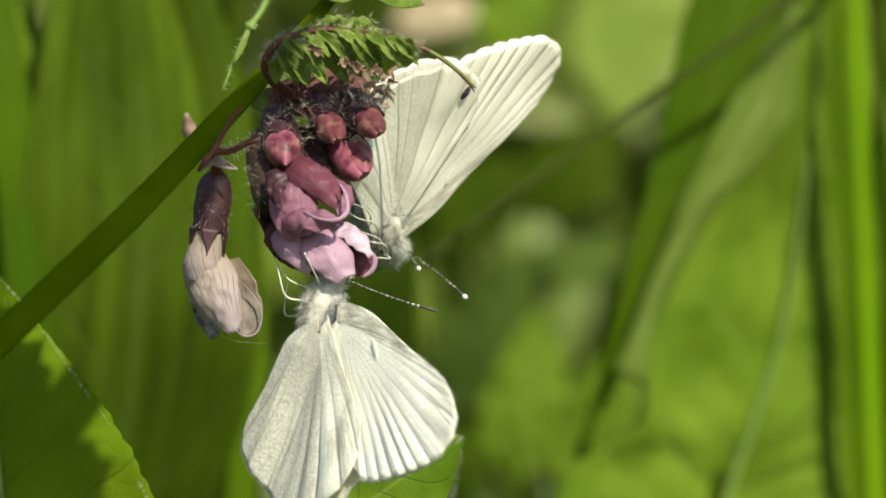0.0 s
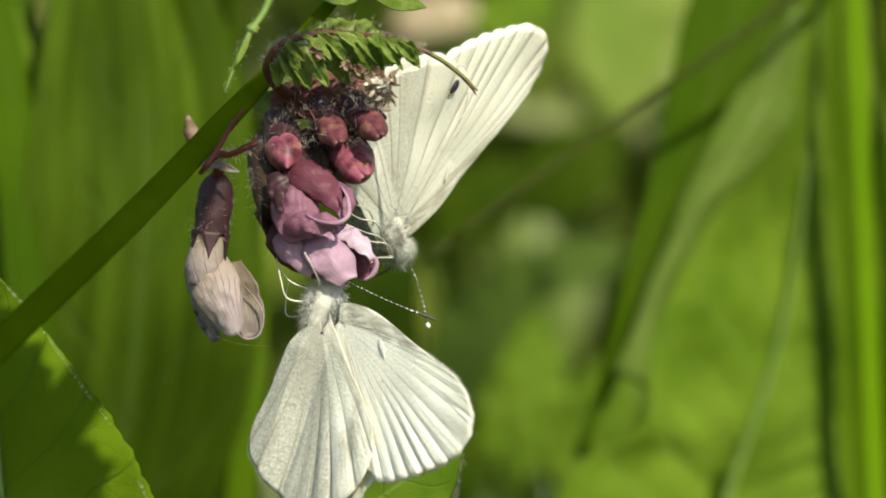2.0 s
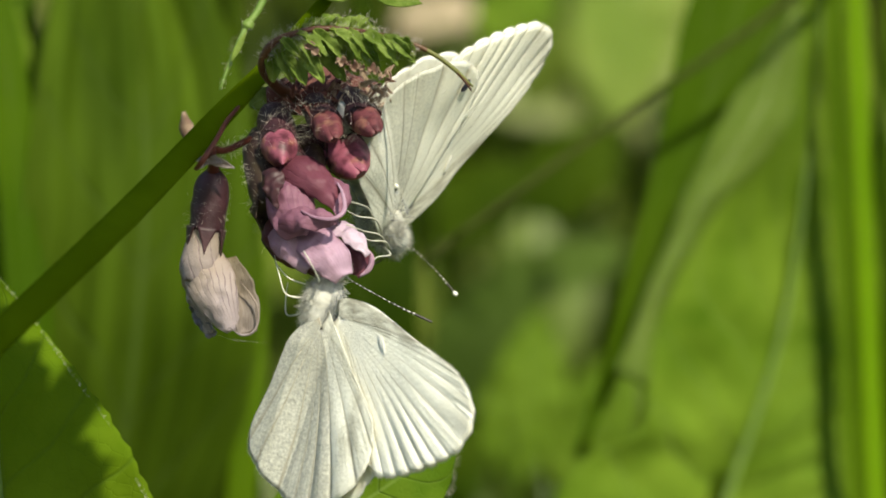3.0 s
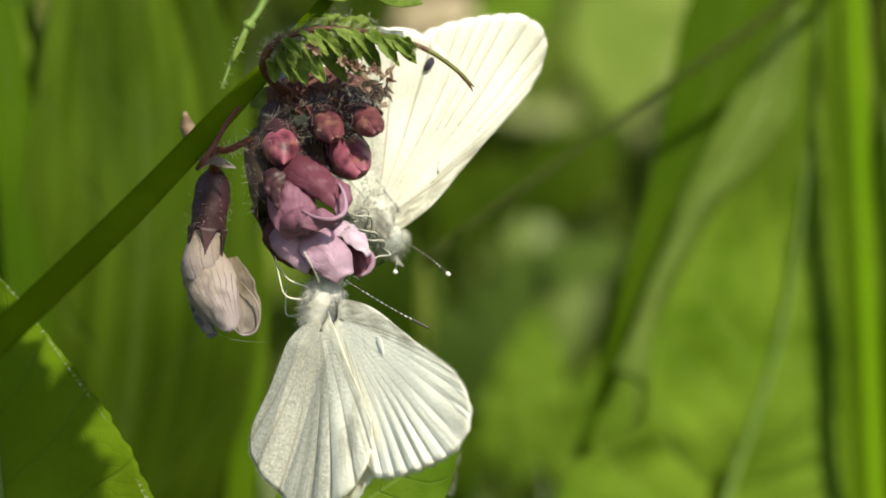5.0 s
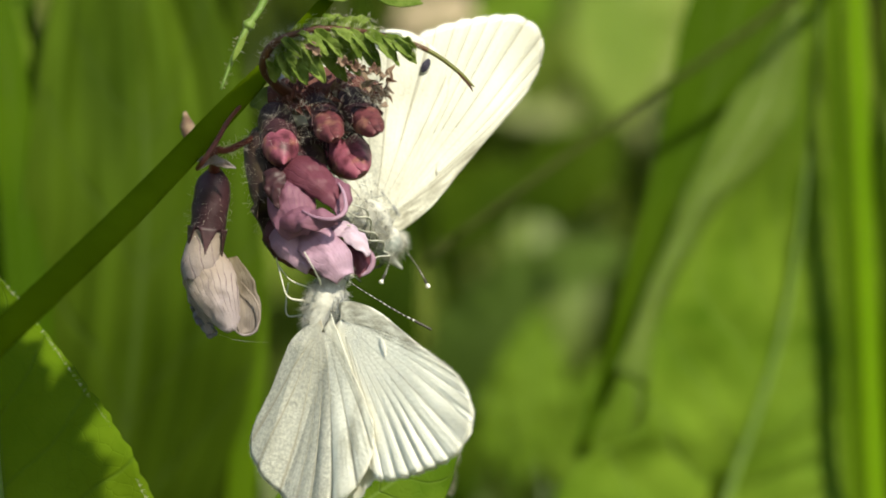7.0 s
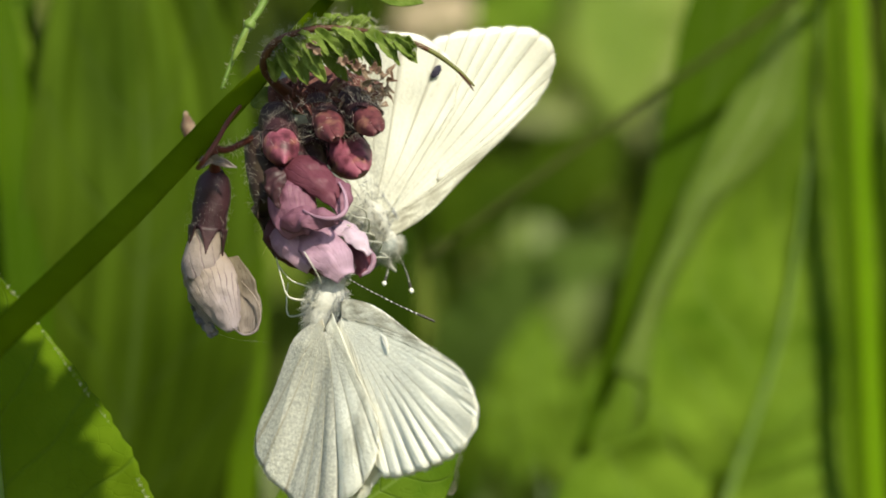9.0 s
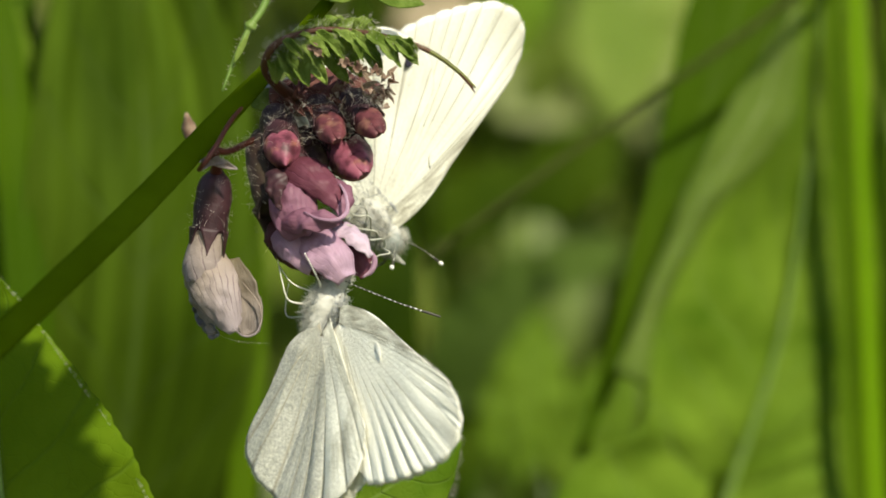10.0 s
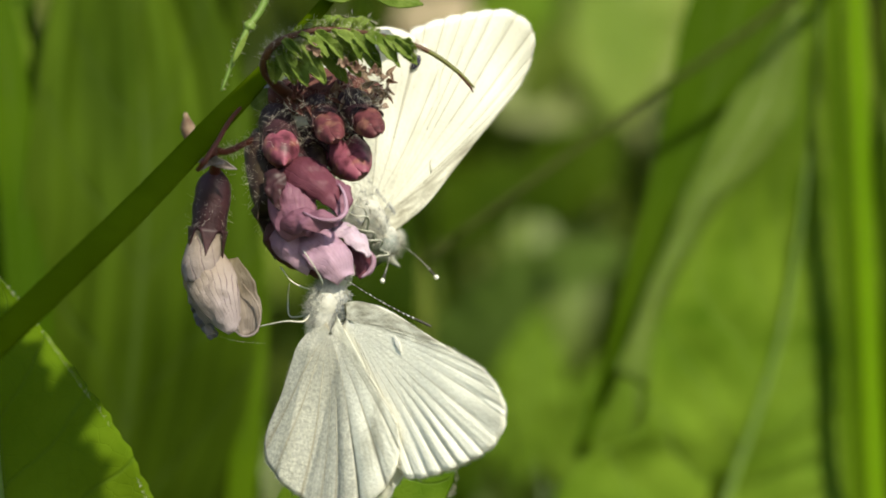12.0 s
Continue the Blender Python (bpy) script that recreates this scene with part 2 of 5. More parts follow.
M_DOCK_PALE = leaf_material("dock_underside", (0.075, 0.126, 0.013), (0.120, 0.175, 0.030), 8, 45, 0.6, 0.3, (0.30, 0.36, 0.16))
# darker blade green; the broad blade's half shade is part of this colour
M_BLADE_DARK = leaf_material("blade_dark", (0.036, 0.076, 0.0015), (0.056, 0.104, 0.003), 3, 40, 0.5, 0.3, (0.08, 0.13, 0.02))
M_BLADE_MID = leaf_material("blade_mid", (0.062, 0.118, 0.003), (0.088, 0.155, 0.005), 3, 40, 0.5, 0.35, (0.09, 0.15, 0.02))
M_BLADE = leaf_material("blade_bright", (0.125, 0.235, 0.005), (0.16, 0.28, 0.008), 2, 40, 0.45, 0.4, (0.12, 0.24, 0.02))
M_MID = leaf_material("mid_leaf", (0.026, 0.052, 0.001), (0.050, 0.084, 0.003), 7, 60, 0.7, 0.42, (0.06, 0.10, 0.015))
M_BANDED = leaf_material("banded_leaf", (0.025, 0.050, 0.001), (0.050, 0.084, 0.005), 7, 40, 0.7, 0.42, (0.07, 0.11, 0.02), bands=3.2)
# mid_leaf made darker; shade among the tall leaves is in its colour
M_DEEP = leaf_material("deep_shade_leaf", (0.017, 0.036, 0.001), (0.036, 0.062, 0.002), 7, 60, 0.7, 0.42, (0.05, 0.08, 0.012))
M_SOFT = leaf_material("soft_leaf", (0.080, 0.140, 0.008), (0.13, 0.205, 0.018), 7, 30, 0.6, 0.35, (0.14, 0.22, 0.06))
# soft_leaf darkened: shade is put into the colour
M_SHADE = leaf_material("shade_toned_leaf", (0.048, 0.082, 0.010), (0.078, 0.122, 0.022), 7, 30, 0.6, 0.35, (0.10, 0.15, 0.04))
# bright yellow-green with the sunlight put into the colour
M_YELLOW = leaf_material("sun_toned_leaf", (0.17, 0.25, 0.040), (0.27, 0.33, 0.08), 6, 40, 0.5, 0.4, (0.36, 0.42, 0.18))
M_STRAW = plain("dry_straw", (0.42, 0.34, 0.22), (0.30, 0.24, 0.14), 60, 0.8, 0.2)
M_FAR = island_foliage("far_leaves", (0.07, 0.105, 0.010), (0.145, 0.20, 0.020), (0.20, 0.22, 0.045))
M_GRASS = island_foliage("meadow_grass", (0.05, 0.095, 0.007), (0.12, 0.18, 0.015), (0.16, 0.18, 0.04))
M_GROUND = plain("meadow_ground", (0.045, 0.062, 0.018), (0.085, 0.105, 0.03), 6, 0.95, 0.0, 0.01)


# ---- shapes ----
def P(x, z, y=0.0):
    """Millimetres right of, above and behind the middle of the flower's plane."""
    return Vector((x * MM, y * MM, AXIS + z * MM))


def D(x, z, y):
    """A place y millimetres behind the flower's plane, on the line from the eye that crosses that plane at x, z."""
    far = 1 - y * MM / EYE
    return P(x * far, z * far, y)


def part(name, bm, material, parent=None, label="", smooth=True):
    me = bpy.data.meshes.new(name)
    for f in bm.faces:
        f.smooth = smooth
    bm.to_mesh(me)
    bm.free()
    for m in (material if isinstance(material, (list, tuple)) else (material,)):
        me.materials.append(m)
    ob = new(name, me)
    ob.parent = parent
    if label:
        tagged(ob, label=label)
    return ob


def spline(points, n):
    """n + 1 points on a smooth curve through the given ones."""
    pts = [Vector(p) for p in points]
    pts = [pts[0] * 2 - pts[1]] + pts + [pts[-1] * 2 - pts[-2]]
    out, spans = [], len(pts) - 3
    for k in range(n + 1):
        s = min(k / n * spans, spans - 1e-9)
        i, t = int(s), s - int(s)
        a, b, c, d = pts[i:i + 4]
        out.append(0.5 * (2 * b + (c - a) * t + (2 * a - 5 * b + 4 * c - d) * t * t + (3 * b - a - 3 * c + d) * t ** 3))
    return out


def level(values, s):
    """The value at s (0 to 1) of an evenly spaced table."""
    x = min(max(s, 0.0), 1.0) * (len(values) - 1)
    i = min(int(x), len(values) - 2)
    return values[i] + (values[i + 1] - values[i]) * (x - i)


def sheet(fn, nu, nv, thick, bm=None):
    """A thin closed shell over fn(u, v), u and v from 0 to 1, with the parameters as UV."""
    bm = bm or bmesh.new()
    uv = bm.loops.layers.uv.verify()
    grid = [[Vector(fn(i / nu, j / nv)) for j in range(nv + 1)] for i in range(nu + 1)]
    sides = []
    for sign in (0.5, -0.5):
        rows = []
        for i in range(nu + 1):
            row = []
            for j in range(nv + 1):
                du = grid[min(i + 1, nu)][j] - grid[max(i - 1, 0)][j]
                dv = grid[i][min(j + 1, nv)] - grid[i][max(j - 1, 0)]
                n = du.cross(dv)
                n = n.normalized() if n.length > 1e-16 else Vector((0, 0, 0))
                row.append(bm.verts.new(grid[i][j] + n * thick * sign))
            rows.append(row)
        sides.append(rows)

    def face(vs, uvs):
        try:
            f = bm.faces.new(vs)
        except ValueError:
            return
        for l, c in zip(f.loops, uvs):
            l[uv].uv = c
    for s, rows in enumerate(sides):
        for i in range(nu):
            for j in range(nv):
                ids = [(i, j), (i + 1, j), (i + 1, j + 1), (i, j + 1)]
                if s:
                    ids.reverse()
                face([rows[a][b] for a, b in ids], [(a / nu, b / nv) for a, b in ids])
    rim = [(i, 0) for i in range(nu)] + [(nu, j) for j in range(nv)] + [(i, nv) for i in range(nu, 0, -1)] + [(0, j) for j in range(nv, 0, -1)]
    for k, (a, b) in enumerate(rim):
        c, d = rim[(k + 1) % len(rim)]
        face([sides[1][a][b], sides[1][c][d], sides[0][c][d], sides[0][a][b]], [(a / nu, b / nv), (c / nu, d / nv), (c / nu, d / nv), (a / nu, b / nv)])
    return bm


def tube(points, radii, n=24, sides=10, bm=None, lumps=0.0, flat=1.0, marks=None, face=None):
    """A round stem through the points, with a table of radii along it; marks gives each ring's material; flat thins it along face."""
    bm = bm or bmesh.new()
    uv = bm.loops.layers.uv.verify()
    path = spline(points, n)
    rings, side = [], None
    for k, p in enumerate(path):
        t = (path[min(k + 1, n)] - path[max(k - 1, 0)]).normalized()
        if side is None:
            side = t.cross(Vector(face)).normalized() if face else t.orthogonal().normalized()
        side = (side - t * side.dot(t)).normalized()
        up = t.cross(side)
        r = level(radii, k / n)
        ring = []
        for s in range(sides):
            a = 2 * math.pi * s / sides
            q = side * math.cos(a) + up * math.sin(a) * flat
            w = 1 + lumps * (noise.noise((p + q * r) * 900) if lumps else 0)
            ring.append(bm.verts.new(p + q * r * w))
        rings.append(ring)
    for k in range(n):
        for s in range(sides):
            f = bm.faces.new((rings[k][s], rings[k][(s + 1) % sides], rings[k + 1][(s + 1) % sides], rings[k + 1][s]))
            for l, c in zip(f.loops, ((s, k), (s + 1, k), (s + 1, k + 1), (s, k + 1))):
                l[uv].uv = (c[0] / sides, c[1] / n)
            if marks:
                f.material_index = marks(k / n)
    bm.faces.new(rings[0][::-1])
    f = bm.faces.new(rings[-1])
    if marks:
        f.material_index = marks(1.0)
    return bm


def hairs(points, radii, count, length, bm=None, lean=0.3, width=0.026, seed=1, span=(0.0, 1.0)):
    """Fine tapered hairs that stand out from a stem."""
    bm = bm or bmesh.new()
    rng = random.Random(seed)
    path = spline(points, 40)
    for _ in range(count):
        s = span[0] + (span[1] - span[0]) * rng.random()
        k = min(int(s * 40), 39)
        t = (path[k + 1] - path[k]).normalized()
        p = path[k].lerp(path[k + 1], s * 40 - k)
        a = t.orthogonal().normalized()
        out = (Matrix.Rotation(rng.uniform(0, 2 * math.pi), 3, t) @ a)
        r = level(radii, s)
        spike(bm, p + out * r * 0.93, (out + t * rng.uniform(-lean, lean * 2) + Vector([rng.uniform(-0.25, 0.25) for _ in range(3)])).normalized() * length * rng.uniform(0.5, 1.2), width * MM)
    return bm


def spike(bm, base, way, width):
    a = way.orthogonal().normalized() * width
    b = way.cross(a).normalized() * width
    bend = a * 1.5
    low = [bm.verts.new(base + q) for q in (a, b - a * 0.5, -b - a * 0.5)]
    mid = [bm.verts.new(base + way * 0.55 + bend + q * 0.65) for q in (a, b - a * 0.5, -b - a * 0.5)]
    tip = bm.verts.new(base + way)
    for k in range(3):
        j = (k + 1) % 3
        bm.faces.new((low[k], low[j], mid[j], mid[k]))
        bm.faces.new((mid[k], mid[j], tip))


def blade(base, tip, half, facing, profile=(0.15, 0.75, 1.0, 0.9, 0.55, 0.0), bulge=0.0, cup=0.0, fold=0.0, curl=0.0, wave=0.0, teeth=0.0, nu=16, nv=28, thick=0.12, seed=0.0, crumple=0.0, quilt=0.0, pleat=0.0, bm=None):
    """A leaf or petal from base to tip. half: half its width in mm; facing: the way its face looks; bulge, cup, fold, curl in mm."""
    base, tip = Vector(base), Vector(tip)
    along = tip - base
    across = along.cross(Vector(facing)).normalized()
    out = across.cross(along).normalized()

    def fn(u, v):
        w = max(level(profile, v), 0.004)
        s = 2 * u - 1
        jag = 1 + teeth * math.sin(v * 150 + seed) * abs(s) ** 6 + teeth * 0.8 * math.sin(v * 61 + 2 * s) * abs(s) ** 6
        ripple = wave * math.sin(v * 13 + seed + s * 1.5) * s * s + wave * 0.5 * math.sin(v * 29 + seed * 2) * s
        high = bulge * math.sin(math.pi * v) - cup * s * s * w + fold * abs(s) * w + curl * v ** 3 + ripple
        place = base + along * v + across * (half * MM * w * s * jag)
        if pleat:
            high += pleat * (noise.noise(Vector((s * 3.2 + seed, v * 1.6, seed))) + 0.4 * noise.noise(Vector((s * 9 + seed, v * 4, seed))))
        if quilt:
            high += quilt * (noise.noise(place * 105 + Vector((seed, 3, 0))) + 0.4 * noise.noise(place * 260))
        if crumple:
            grip = min(1.0, v * 3)
            high += crumple * grip * (noise.noise(place * 620 + Vector((seed, 0, 0))) + 0.45 * noise.noise(place * 1700))
            place += across * (crumple * 0.35 * MM * grip * noise.noise(place * 900 + Vector((0, 7 + seed, 0))))
        return place + out * (high * MM)
    return sheet(fn, nu, nv, thick * MM, bm)


def thing(name, at, label, category, group=""):
    ob = new(name)
    ob.empty_display_size = 0.01
    ob.matrix_basis = Matrix.Translation(at)
    return tagged(ob, label=label, category=category, group=group)


def shift(bm, ob):
    """Bring a mesh made at its place into the space of the thing that will carry it."""
    bm.transform(ob.matrix_basis.inverted())
    return bm


# ---- ground and far growth ----
def ground_sheet():
    bm = bmesh.new()
    cuts = [-400, -40, -8, -3, -1.5, -0.7, 0, 0.7, 1.5, 3, 8, 40, 400]
    grid = [[bm.verts.new((x, y, 0.006 * noise.noise(Vector((x * 3, y * 3, 0))) if abs(x) < 9 and abs(y) < 9 else 0)) for y in cuts] for x in cuts]
    for i in range(len(cuts) - 1):
        for j in range(len(cuts) - 1):
            bm.faces.new((grid[i][j], grid[i + 1][j], grid[i + 1][j + 1], grid[i][j + 1]))
    ob = part("ground", bm, M_GROUND)
    tagged(ob, "green and brown meadow soil under the plants", "ground", kind="structure")


def scatter(name, material, count, low, high, size, seed, upright, label, category, uneven=0.0):
    """Many small bent leaves in a box, each a four-sided island with a fold."""
    rng = random.Random(seed)
    verts, faces = [], []
    for _ in range(count):
        p = Vector([rng.uniform(a, b) for a, b in zip(low, high)])
        if uneven:
            swell = noise.noise(Vector((p.x * 1.7 / uneven, seed, 0))) + 0.5 * noise.noise(Vector((p.x * 5 / uneven, seed, 3)))
            arch = 1 - 0.5 * max(0.0, abs(p.x) / high[0] - 0.55)
            p.z *= (0.82 + 0.28 * swell) * arch
            p.y += 0.25 * uneven * swell + 0.2 * uneven * noise.noise(Vector((p.x * 2, p.z * 3, 5)))
        L = size * rng.uniform(0.5, 1.3)
        w = L * rng.uniform(0.18, 0.36)
        turn = Euler((rng.uniform(-0.9, 0.9) * (1 - upright), rng.uniform(-1.2, 1.2) * (1 - upright * 0.7), rng.uniform(0, 6.28))).to_matrix()
        n = len(verts)
        for q in ((0, 0, 0), (-w, 0.1 * L, L * 0.4), (-w * 0.7, 0.22 * L, L * 0.75), (0, 0.36 * L, L), (w * 0.7, 0.22 * L, L * 0.75), (w, 0.1 * L, L * 0.4), (0, 0.02 * L, L * 0.42), (0, 0.15 * L, L * 0.76)):
            verts.append(p + turn @ Vector(q))
        faces += [(n, n + 6, n + 1), (n, n + 5, n + 6), (n + 1, n + 6, n + 7, n + 2), (n + 6, n + 5, n + 4, n + 7), (n + 2, n + 7, n + 3), (n + 7, n + 4, n + 3)]
    me = bpy.data.meshes.new(name)
    me.from_pydata(verts, [], faces)
    me.materials.append(material)
    me.shade_smooth()
    return tagged(new(name, me), label, category, kind="stuff")


def tufts(name, material, count, low, high, tall, seed, label, oval=False):
    """Meadow grass: narrow blades rooted in the ground, each bent over at its tip."""
    rng = random.Random(seed)
    verts, faces = [], []
    for _ in range(count):
        x, y = rng.uniform(low[0], high[0]), rng.uniform(low[1], high[1])
        if oval:
            far, turn = 3.6 * rng.random() ** 0.75, rng.uniform(0, 6.28)
            x, y = far * math.cos(turn), far * math.sin(turn) * 0.9
        h, w = tall * rng.uniform(0.4, 1.1), rng.uniform(0.0015, 0.004)
        a, lean = rng.uniform(0, 6.28), rng.uniform(0.1, 0.5) * h
        way, flat = Vector((math.cos(a), math.sin(a), 0)), Vector((-math.sin(a), math.cos(a), 0))
        n = len(verts)
        for k in range(5):
            s = k / 4
            c = Vector((x, y, -0.01)) + way * lean * s * s + Vector((0, 0, h * (s - 0.12 * s * s)))
            ww = w * (1 - s ** 2) + 0.0002
            verts += [c - flat * ww, c + flat * ww]
        for k in range(4):
            i = n + 2 * k
            faces.append((i, i + 1, i + 3, i + 2))
    me = bpy.data.meshes.new(name)
    me.from_pydata(verts, [], faces)
    me.materials.append(material)
    me.shade_smooth()
    return tagged(new(name, me), label, "grass", kind="stuff")


ground_sheet()
scatter("hedge_foliage", M_FAR, 34000, (-2.2, 0.95, 0.0), (2.2, 1.9, 1.9), 0.055, 4, 0.2, "dense dark green hedge foliage behind the meadow", "hedge", 1.0)
scatter("far_tree_foliage", M_FAR, 16000, (-7, 4.0, 0.0), (7, 6.0, 5.0), 0.34, 5, 0.1, "distant green tree foliage", "trees", 3.0)
tufts("low_grass", M_GRASS, 16000, (-2.4, -1.8), (2.4, 1.0), 0.15, 9, "short green grass over the meadow floor", True)
tufts("meadow_grass", M_GRASS, 3500, (-1.0, 0.45), (1.0, 1.1), 0.42, 6, "tall green meadow grass out of focus")


def leaf_plant(name, root, pieces, label, category, group=""):
    """Leaves that rise from one root. Each piece: part name, base, tip, half width in mm, facing, material, options."""
    ob = thing(name, root, label, category, group)
    for kind, base, tip, half, facing, material, more in pieces:
        base, tip = Vector(base), Vector(tip)
        bm = blade(base, tip, half, facing, **more)
        leaf = part(kind, shift(bm, ob), material, ob)
        rib = []
        out = (tip - base).cross(Vector(facing)).normalized().cross(tip - base).normalized()
        for k in range(6):
            v = k / 5 * 0.96
            rib.append(base + (tip - base) * v + out * MM * (more.get("bulge", 0) * math.sin(math.pi * v) + more.get("curl", 0) * v ** 3 + 0.10))
        r = half * MM * 0.016
        part("midrib", shift(tube(rib, (r, r * 0.8, r * 0.5, r * 0.2), 14, 7), ob), material, leaf)
        low = Vector((root[0], root[1], -0.004))
        stalk = [low, low.lerp(base, 0.5) + Vector((0.004, 0, 0.01)), base + (tip - base) * 0.04]
        part("leaf_stalk", shift(tube(stalk, (half * MM * 0.035 + 0.0006, half * MM * 0.02 + 0.0004), 16, 8), ob), M_MID, leaf)
    return ob


OVAL = (0.10, 0.62, 0.92, 1.0, 0.93, 0.74, 0.42, 0.0)
LONG = (0.35, 0.8, 1.0, 1.0, 0.96, 0.85, 0.6, 0.25, 0.0)
GRASS = (0.9, 1.0, 1.0, 0.98, 0.94, 0.85, 0.6, 0.0)

def dock_leaf():
    """A broad leaf with a sunk midrib and swollen panels between its side veins; one margin is rolled back."""
    ob = thing("dock_plant", (0.045, 0.19, 0.0), "broad light green dock leaf with pale midrib and rolled margin", "plant")
    near = [D(x, z, 166) for x, z in [(7.8, -25.9), (10.3, -21.4), (13.3, -18.2), (17.6, -16.1), (18.1, -12.4), (18.6, -7.5), (20.1, -3.5), (22.3, 0.6), (25.3, 5.0), (28.3, 8.1), (30.9, 11.8), (31.4, 16.6), (32.0, 22.1), (32.8, 26.1)]]
    rib = [D(x, z, 174) for x, z in [(23.9, -25.9), (25.1, -21.9), (25.9, -19.4), (26.9, -16.9), (28.1, -13.4), (29.2, -9.9), (30.1, -6.5), (30.7, -3.0), (31.3, 0.6), (31.8, 4.5), (32.4, 9.1), (32.8, 14.1), (33.3, 20.1), (33.5, 26.1)]]
    rear = [D(x + 1.7, z, 174) for x, z in [(37.0, -25.9), (37.3, -21.9), (37.6, -19.4), (37.8, -16.9), (38.0, -13.4), (38.0, -9.9), (38.0, -6.5), (37.8, -3.0), (37.6, 0.6), (37.3, 4.5), (37.0, 9.1), (36.6, 14.1), (36.0, 20.1), (35.3, 26.1)]]
    near, rib, rear = spline(near, 80), spline(rib, 80), spline(rear, 80)

    def fn(u, v):
        k = round(v * 80)
        s = abs(2 * u - 1)
        p = rib[k].lerp(near[k] if u < 0.5 else rear[k], s)
        run = (v - 0.16 * s + 0.02 * noise.noise(p * 60)) * 11
        panel = abs(math.sin(math.pi * run)) ** 0.7
        high = 0.55 * panel * math.sin(math.pi * min(1.0, s * 1.05)) + 1.6 * noise.noise(p * 90) + 0.3 * math.sin(math.pi * s)
        return p + Vector((0.1, -1, 0.1)) * high * MM
    leaf = part("leaf", shift(sheet(fn, 40, 80, 0.4 * MM), ob), M_DOCK, ob)
    part("midrib", shift(tube([rib[k] + Vector((0, -0.0017, 0)) for k in range(0, 81, 8)], (0.0006, 0.0005, 0.00035, 0.00025), 40, 8), ob), M_STEM_LIGHT, leaf)
    inner = spline([D(x, z, 165.5) for x, z in [(18.1, -12.4), (18.6, -7.5), (20.1, -3.5), (22.3, 0.6), (25.3, 5.0), (28.3, 8.1), (30.9, 11.8), (31.4, 16.6), (31.8, 21.1)]], 40)
    outer = spline([D(x, z, 165) for x, z in [(15.1, -10.9), (16.6, -7.5), (18.1, -3.5), (19.8, 0.6), (21.2, 4.5), (23.3, 8.9), (25.8, 13.6), (28.3, 17.6), (30.8, 21.6)]], 40)

    def roll(u, v):
        k = round(v * 40)
        return inner[k].lerp(outer[k], u) + Vector((-0.1, -1, 0.1)) * MM * (0.8 * math.sin(math.pi * u) + 0.8 * noise.noise(inner[k] * 120 + Vector((u, 0, 0))))
    part("leaf_margin", shift(sheet(roll, 12, 40, 0.4 * MM), ob), M_DOCK_PALE, leaf)
    low = Vector((0.045, 0.19, -0.004))
    part("leaf_stalk", shift(tube([low, low.lerp(rib[0], 0.6), rib[0], rib[4]], (0.0016, 0.0012, 0.0008), 16, 8), ob), M_MID, leaf)


dock_leaf()

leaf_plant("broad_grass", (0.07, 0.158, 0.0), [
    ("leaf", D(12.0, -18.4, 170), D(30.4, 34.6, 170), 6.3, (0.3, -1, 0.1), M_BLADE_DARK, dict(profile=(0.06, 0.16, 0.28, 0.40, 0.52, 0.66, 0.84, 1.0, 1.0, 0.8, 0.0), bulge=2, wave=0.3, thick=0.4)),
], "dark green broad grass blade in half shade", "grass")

leaf_plant("grass_clump", (0.085, 0.164, 0.0), [
    ("grass_leaf", P(55.10, -46.79, 171), P(50.57, 52.34, 168), 1.25, (0.2, -1, 0.1), M_BLADE, dict(profile=GRASS, fold=0.5, thick=0.3)),
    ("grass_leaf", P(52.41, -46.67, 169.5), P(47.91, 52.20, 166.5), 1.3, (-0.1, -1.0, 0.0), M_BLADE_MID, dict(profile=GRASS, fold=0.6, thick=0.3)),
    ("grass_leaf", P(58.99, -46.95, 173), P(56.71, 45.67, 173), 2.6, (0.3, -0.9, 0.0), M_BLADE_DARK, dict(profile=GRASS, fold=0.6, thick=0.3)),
], "upright bright green grass blades", "grass")

leaf_plant("dock_plant", (-0.04, 0.15, 0.0), [
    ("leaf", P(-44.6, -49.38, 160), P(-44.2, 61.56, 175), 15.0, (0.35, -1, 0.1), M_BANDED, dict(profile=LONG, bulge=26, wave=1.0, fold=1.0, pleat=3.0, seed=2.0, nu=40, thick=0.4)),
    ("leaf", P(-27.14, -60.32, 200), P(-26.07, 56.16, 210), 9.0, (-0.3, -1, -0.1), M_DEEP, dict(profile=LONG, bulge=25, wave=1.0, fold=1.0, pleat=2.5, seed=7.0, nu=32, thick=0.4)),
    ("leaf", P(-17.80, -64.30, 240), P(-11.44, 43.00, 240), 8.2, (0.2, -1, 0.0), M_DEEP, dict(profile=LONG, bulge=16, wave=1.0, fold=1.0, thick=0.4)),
    ("leaf", P(-26.76, -47.92, 185), P(-23.10, -2.12, 188), 1.2, (0.3, -1, 0.0), M_BLADE_DARK, dict(profile=LONG, bulge=2, wave=0.5, thick=0.3)),
], "tall green dock leaves standing out of focus", "plant")

